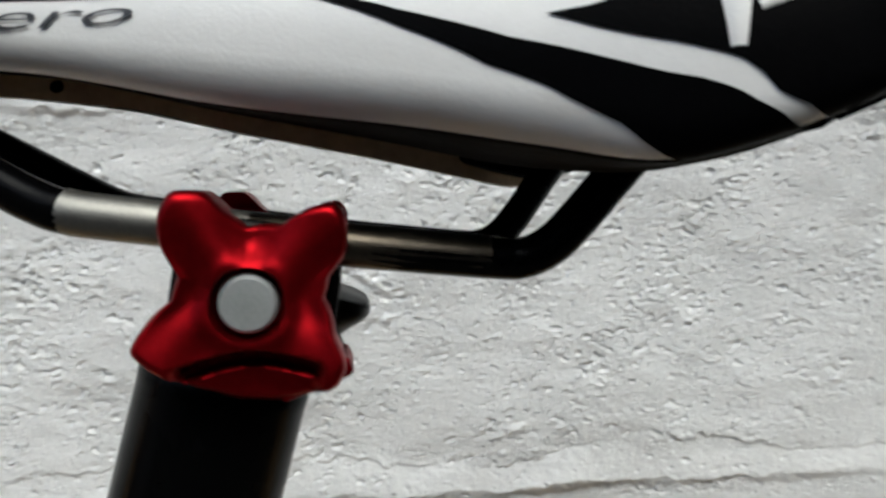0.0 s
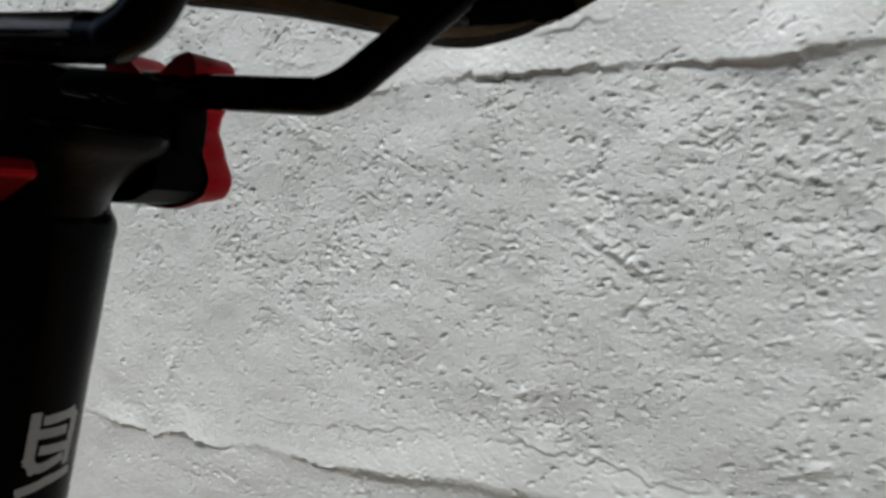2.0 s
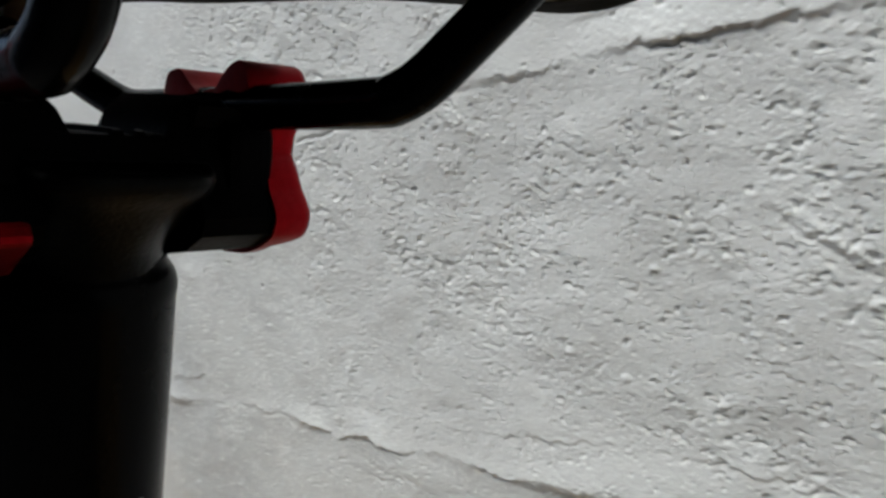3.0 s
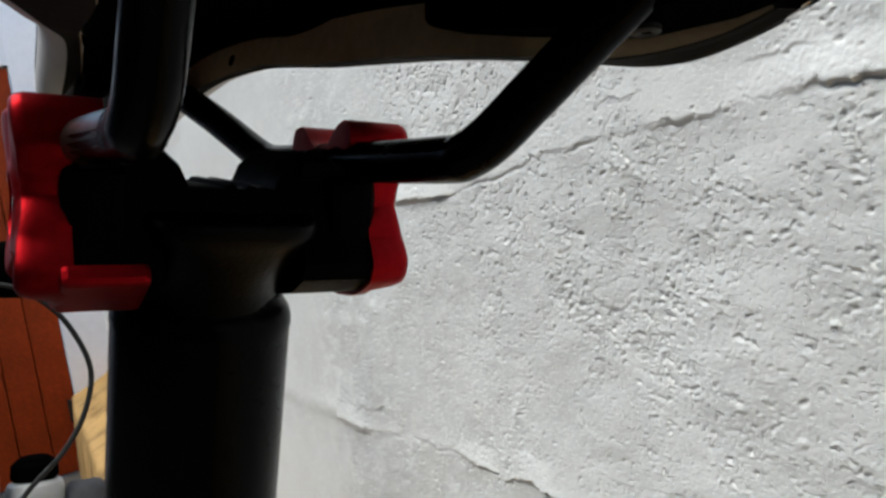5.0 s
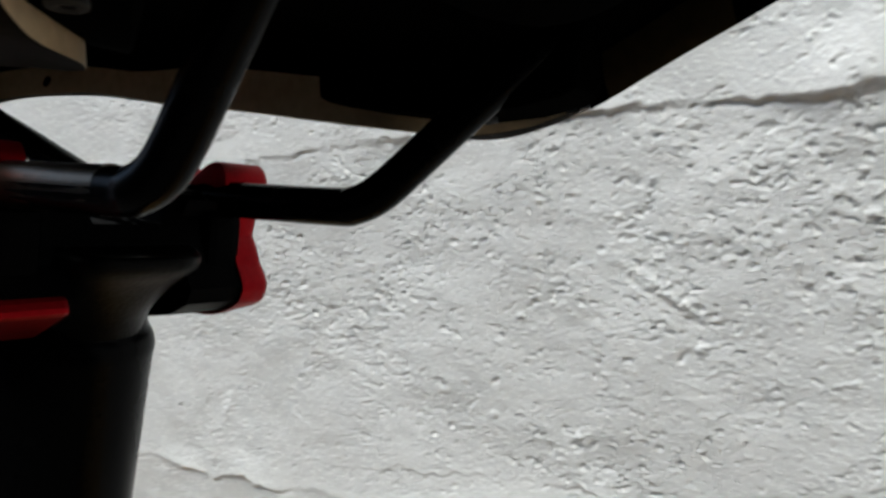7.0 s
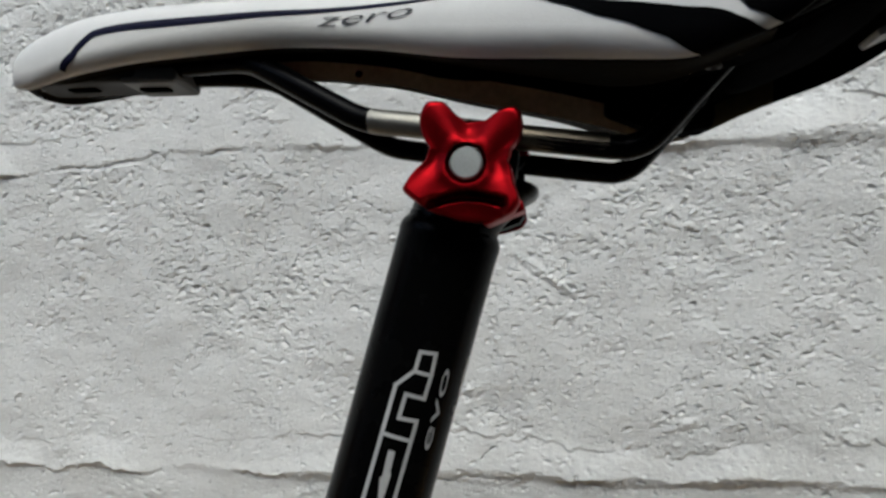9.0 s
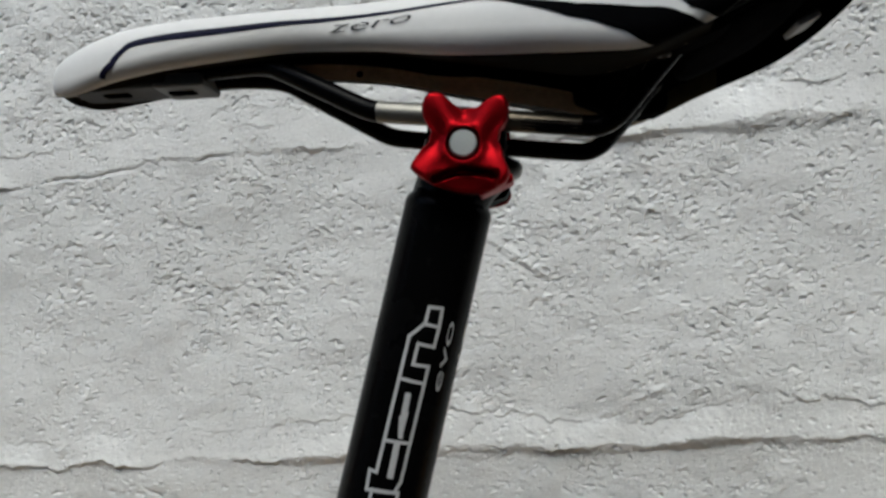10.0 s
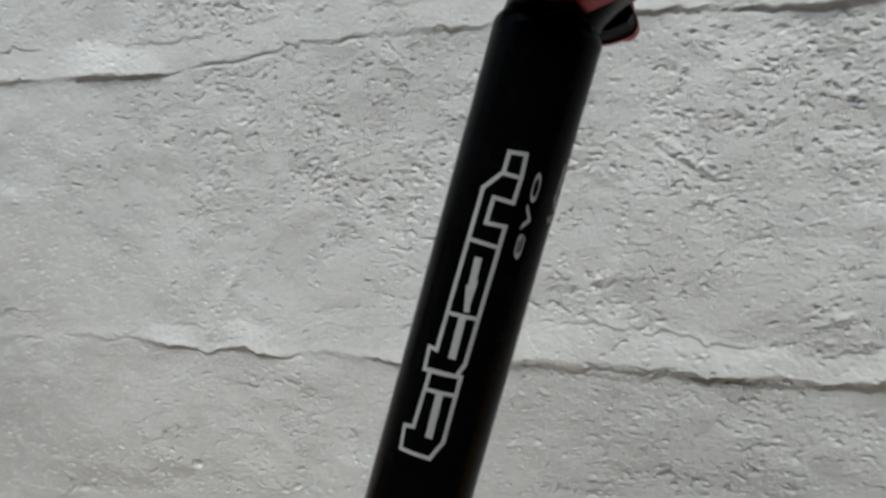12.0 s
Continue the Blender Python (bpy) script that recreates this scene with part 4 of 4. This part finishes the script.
for line in [
    [(-53.4, 10.5), (-52.9, 27.1), (-59.4, 28.4), (-59.3, 10.1), (-53.4, 10.5)],
    [(-59.4, 28.4), (-66.4, 27.6), (-66.3, 7.3), (-73.5, 6.8), (-73.2, 26.2), (-113, 24.6), (-117, 19)],
    [(-59.2, 9.6), (-64.5, -5.6), (-111.5, -7.5), (-111.4, -16.6), (-118.0, -15.0)],
    [(-79.0, -4.8), (-79.2, 25.6)], [(-100.4, -5.6), (-99.8, 25.2)], [(-118.0, -15.0), (-117.0, 19.0)],
    [(-117.5, -8.0), (-116.8, 24.0), (-136.2, 24.6), (-141.8, 15.6), (-142.2, -17.6), (-135.5, -20.5), (-134.7, -9.6), (-117.5, -8.0)],
    [(-123.2, -7.6), (-122.4, 23.0)],
]:
    post_stroke(line, 1.15)
for line, w in [([(-84.2, 9.0), (-92, 10.0)], 2.0), ([(-92, 7.5), (-98, 11.5)], 1.6), ([(-101.5, 9.6), (-111.5, 10.2)], 2.1), ([(-124.0, 8.0), (-135.2, 9.0)], 2.1), ([(-90, 13.0), (-97, 11.8)], 1.0)]:
    post_stroke(line, w)
REAR_MARK = [[(-53.5, 82.5), (-62.3, 82), (-64.2, 86), (-64.2, 93), (-63.4, 106)], [(-57, 83), (-57.4, 105.5)], [(-54.4, 91.6), (-54.2, 112), (-55.4, 115.6), (-64.5, 114)], [(-60.6, 91.7), (-61.1, 112)], [(-68.6, 80), (-67.5, 98), (-67.2, 117)]]
for line in REAR_MARK:
    post_stroke(line, 2.0)


def post_word(body, s0, s1, angle, high):
    pts, faces = text_mesh("lettering", body)
    lo, hi = min(q[0] for q in pts), max(q[0] for q in pts)
    k = math.pi / 180 * 15.8
    verts = []
    for u, v in pts:
        f = (u - lo) / (hi - lo)
        verts.append(on_post(s0 + (s1 - s0) * f + 0.5 * v / 0.5 * high * 0.6, angle - v / 0.5 * high / k, 0.14))
    return part("lettering", mesh_of("lettering", verts, faces, LOGO_SILVER), seatpost, "small silver printed word")


post_word("evo", -81.5, -57.0, 50.5, 2.6)

# -- the rest of the bicycle that the post stands in, and the bar and cable ahead of it --
TWIST = POST @ pose(0, 0, 0, 0, 0, 3.5) @ POST.inverted()
frame_root = part("frame", tube("seat_tube", [POST @ mm(0, 0, -300), POST @ mm(0, 0, -680)], 18 * MM, FRAME_BLACK, 24, curved=False), bicycle, "black bicycle frame")
frame_root.matrix_basis = TWIST
bracket = POST @ mm(0, 0, -680)
head_low, head_top = mm(-622, 0, -320), mm(-580, 0, -190)
part("top_tube", tube("top_tube", [POST @ mm(0, 0, -335), mm(-592, 0, -225)], 17 * MM, FRAME_BLACK, 24, curved=False), frame_root)
part("down_tube", tube("down_tube", [bracket, mm(-612, 0, -290)], 20 * MM, FRAME_BLACK, 24, curved=False), frame_root)
part("head_tube", tube("head_tube", [head_low, head_top], 22 * MM, FRAME_WHITE, 24, curved=False), frame_root, "white head tube")
REAR_AXLE, FRONT_AXLE, WHEEL = mm(238, 0, -622), mm(-772, 0, -622), 0.334
for s in (-1, 1):
    off = mm(0, s * 55, 0)
    part("chainstay", tube("chainstay", [bracket + mm(0, s * 22, 0), REAR_AXLE + off], 8 * MM, FRAME_BLACK, 14, curved=False), frame_root)
    part("seatstay", tube("seatstay", [POST @ mm(0, s * 14, -340), REAR_AXLE + off], 7 * MM, FRAME_BLACK, 14, curved=False), frame_root)
    part("fork_leg", tube("fork_leg", [head_low + mm(0, s * 40, -6), FRONT_AXLE + mm(0, s * 52, 0)], 11 * MM, FRAME_BLACK, 16, curved=False), frame_root)
part("fork_crown", block("fork_crown", (0.04, 0.12, 0.03), FRAME_BLACK, 0.006, Matrix.Translation(head_low + mm(0, 0, -8))), frame_root)


def wheel(centre):
    ring = [(0.0, -0.024), (0.012, -0.021), (0.023, -0.012), (0.026, 0.0), (0.023, 0.012), (0.012, 0.021), (0.0, 0.024), (-0.006, 0.018), (-0.006, -0.018)]
    verts, n = [], 72
    for i in range(n):
        a = 2 * math.pi * i / n
        for d, y in ring:
            r = WHEEL - 0.026 + d
            verts.append(Vector((r * math.cos(a), y, r * math.sin(a))))
    k = len(ring)
    faces = [(i * k + j, i * k + (j + 1) % k, ((i + 1) % n) * k + (j + 1) % k, ((i + 1) % n) * k + j) for i in range(n) for j in range(k)]
    w = part("wheel", fix_normals(mesh_of("tyre", verts, faces, RUBBER)), bicycle, "black bicycle wheel with rubber tyre")
    w.matrix_basis = TWIST @ Matrix.Translation(centre)
    hub = part("hub", lathe("hub", [(0.012, -0.05), (0.022, -0.035), (0.014, -0.02), (0.014, 0.02), (0.022, 0.035), (0.012, 0.05)], FRAME_BLACK, 24, pose(0, 0, 0, 90)), w)
    spoke = tube("spoke", [Vector((0, 0, 0.016)), Vector((0, 0, WHEEL - 0.03))], 0.001, STEEL, 6, curved=False)
    for i in range(24):
        sp = part("spoke", spoke, w)
        sp.rotation_euler = (0, 2 * math.pi * i / 24, 0)
    return w


wheel(REAR_AXLE)
wheel(FRONT_AXLE)
BAR = TO_BIKE @ Vector((-0.635, -0.030, 0.948))
BAR.y = 0.0
part("steerer", tube("steerer", [head_top, head_top + (BAR - head_top) * 0.72], 15 * MM, FRAME_BLACK, 20, curved=False), frame_root)
part("stem", tube("stem", [head_top + (BAR - head_top) * 0.70 + mm(12, 0, 0), BAR], 16 * MM, FRAME_BLACK, 20, curved=False), frame_root)
bar = part("handlebar", tube("handlebar", [BAR + mm(18, -285, 0), BAR + mm(8, -120, 0), BAR, BAR + mm(8, 120, 0), BAR + mm(18, 262, 0)], 13 * MM, FRAME_BLACK, 20), bicycle, "black flat handlebar touching the wall")
bar.matrix_basis = TWIST
for s, y in ((-1, 232), (1, 210)):
    part("grip", tube("grip", [BAR + mm(12, s * (y - 60), 0), BAR + mm(18, s * (y + 50), 0)], 16 * MM, RUBBER, 20, curved=False), bar, "black rubber grip")
CABLE = [(-0.57, -0.12, 0.925), (-0.565, -0.075, 0.9465), (-0.56, -0.0441, 0.942), (-0.56, -0.0239, 0.9266), (-0.56, -0.0073, 0.9017), (-0.56, 0.0022, 0.8637), (-0.56, -0.0085, 0.8293), (-0.56, -0.0299, 0.802), (-0.56, -0.063, 0.776), (-0.55, -0.09, 0.74)]
part("brake_cable", tube("brake_cable", [TO_BIKE @ Vector(p) for p in CABLE], 2.2 * MM, RUBBER, 12), bicycle, "black looped brake cable")
HEADSET = TO_BIKE @ Vector((-0.600, -0.054, 0.778))
cup = part("headset", lathe("headset", [(0.019, -0.070), (0.0225, -0.062), (0.0225, -0.008), (0.0205, -0.001), (0.014, 0.002)], FRAME_WHITE, 28, Matrix.Translation(HEADSET)), bicycle, "white headset cup")
part("headset_cap", lathe("headset_cap", [(0.016, 0.000), (0.0185, 0.004), (0.018, 0.014), (0.011, 0.020), (0.004, 0.021)], BASE_PLASTIC, 28, Matrix.Translation(HEADSET + mm(-2, 0, 0))), cup, "black rubber cap")
lever = part("brake_body", lumpy("brake_body", (0.050, 0.040, 0.060), GREY_RUBBER, 3.0, 0.7, 0.08, 14, 22), bicycle, "dark grey brake body")
lever.location = TO_BIKE @ Vector((-0.600, -0.026, 0.708))
mount = part("lever_mount", lumpy("lever_mount", (0.060, 0.075, 0.048), BASE_PLASTIC, 6.0, 0.7, 0.06, 14, 22), bar, "black brake lever mount")
mount.location = TWIST.inverted() @ (TO_BIKE @ Vector((-0.600, -0.036, 0.930)))
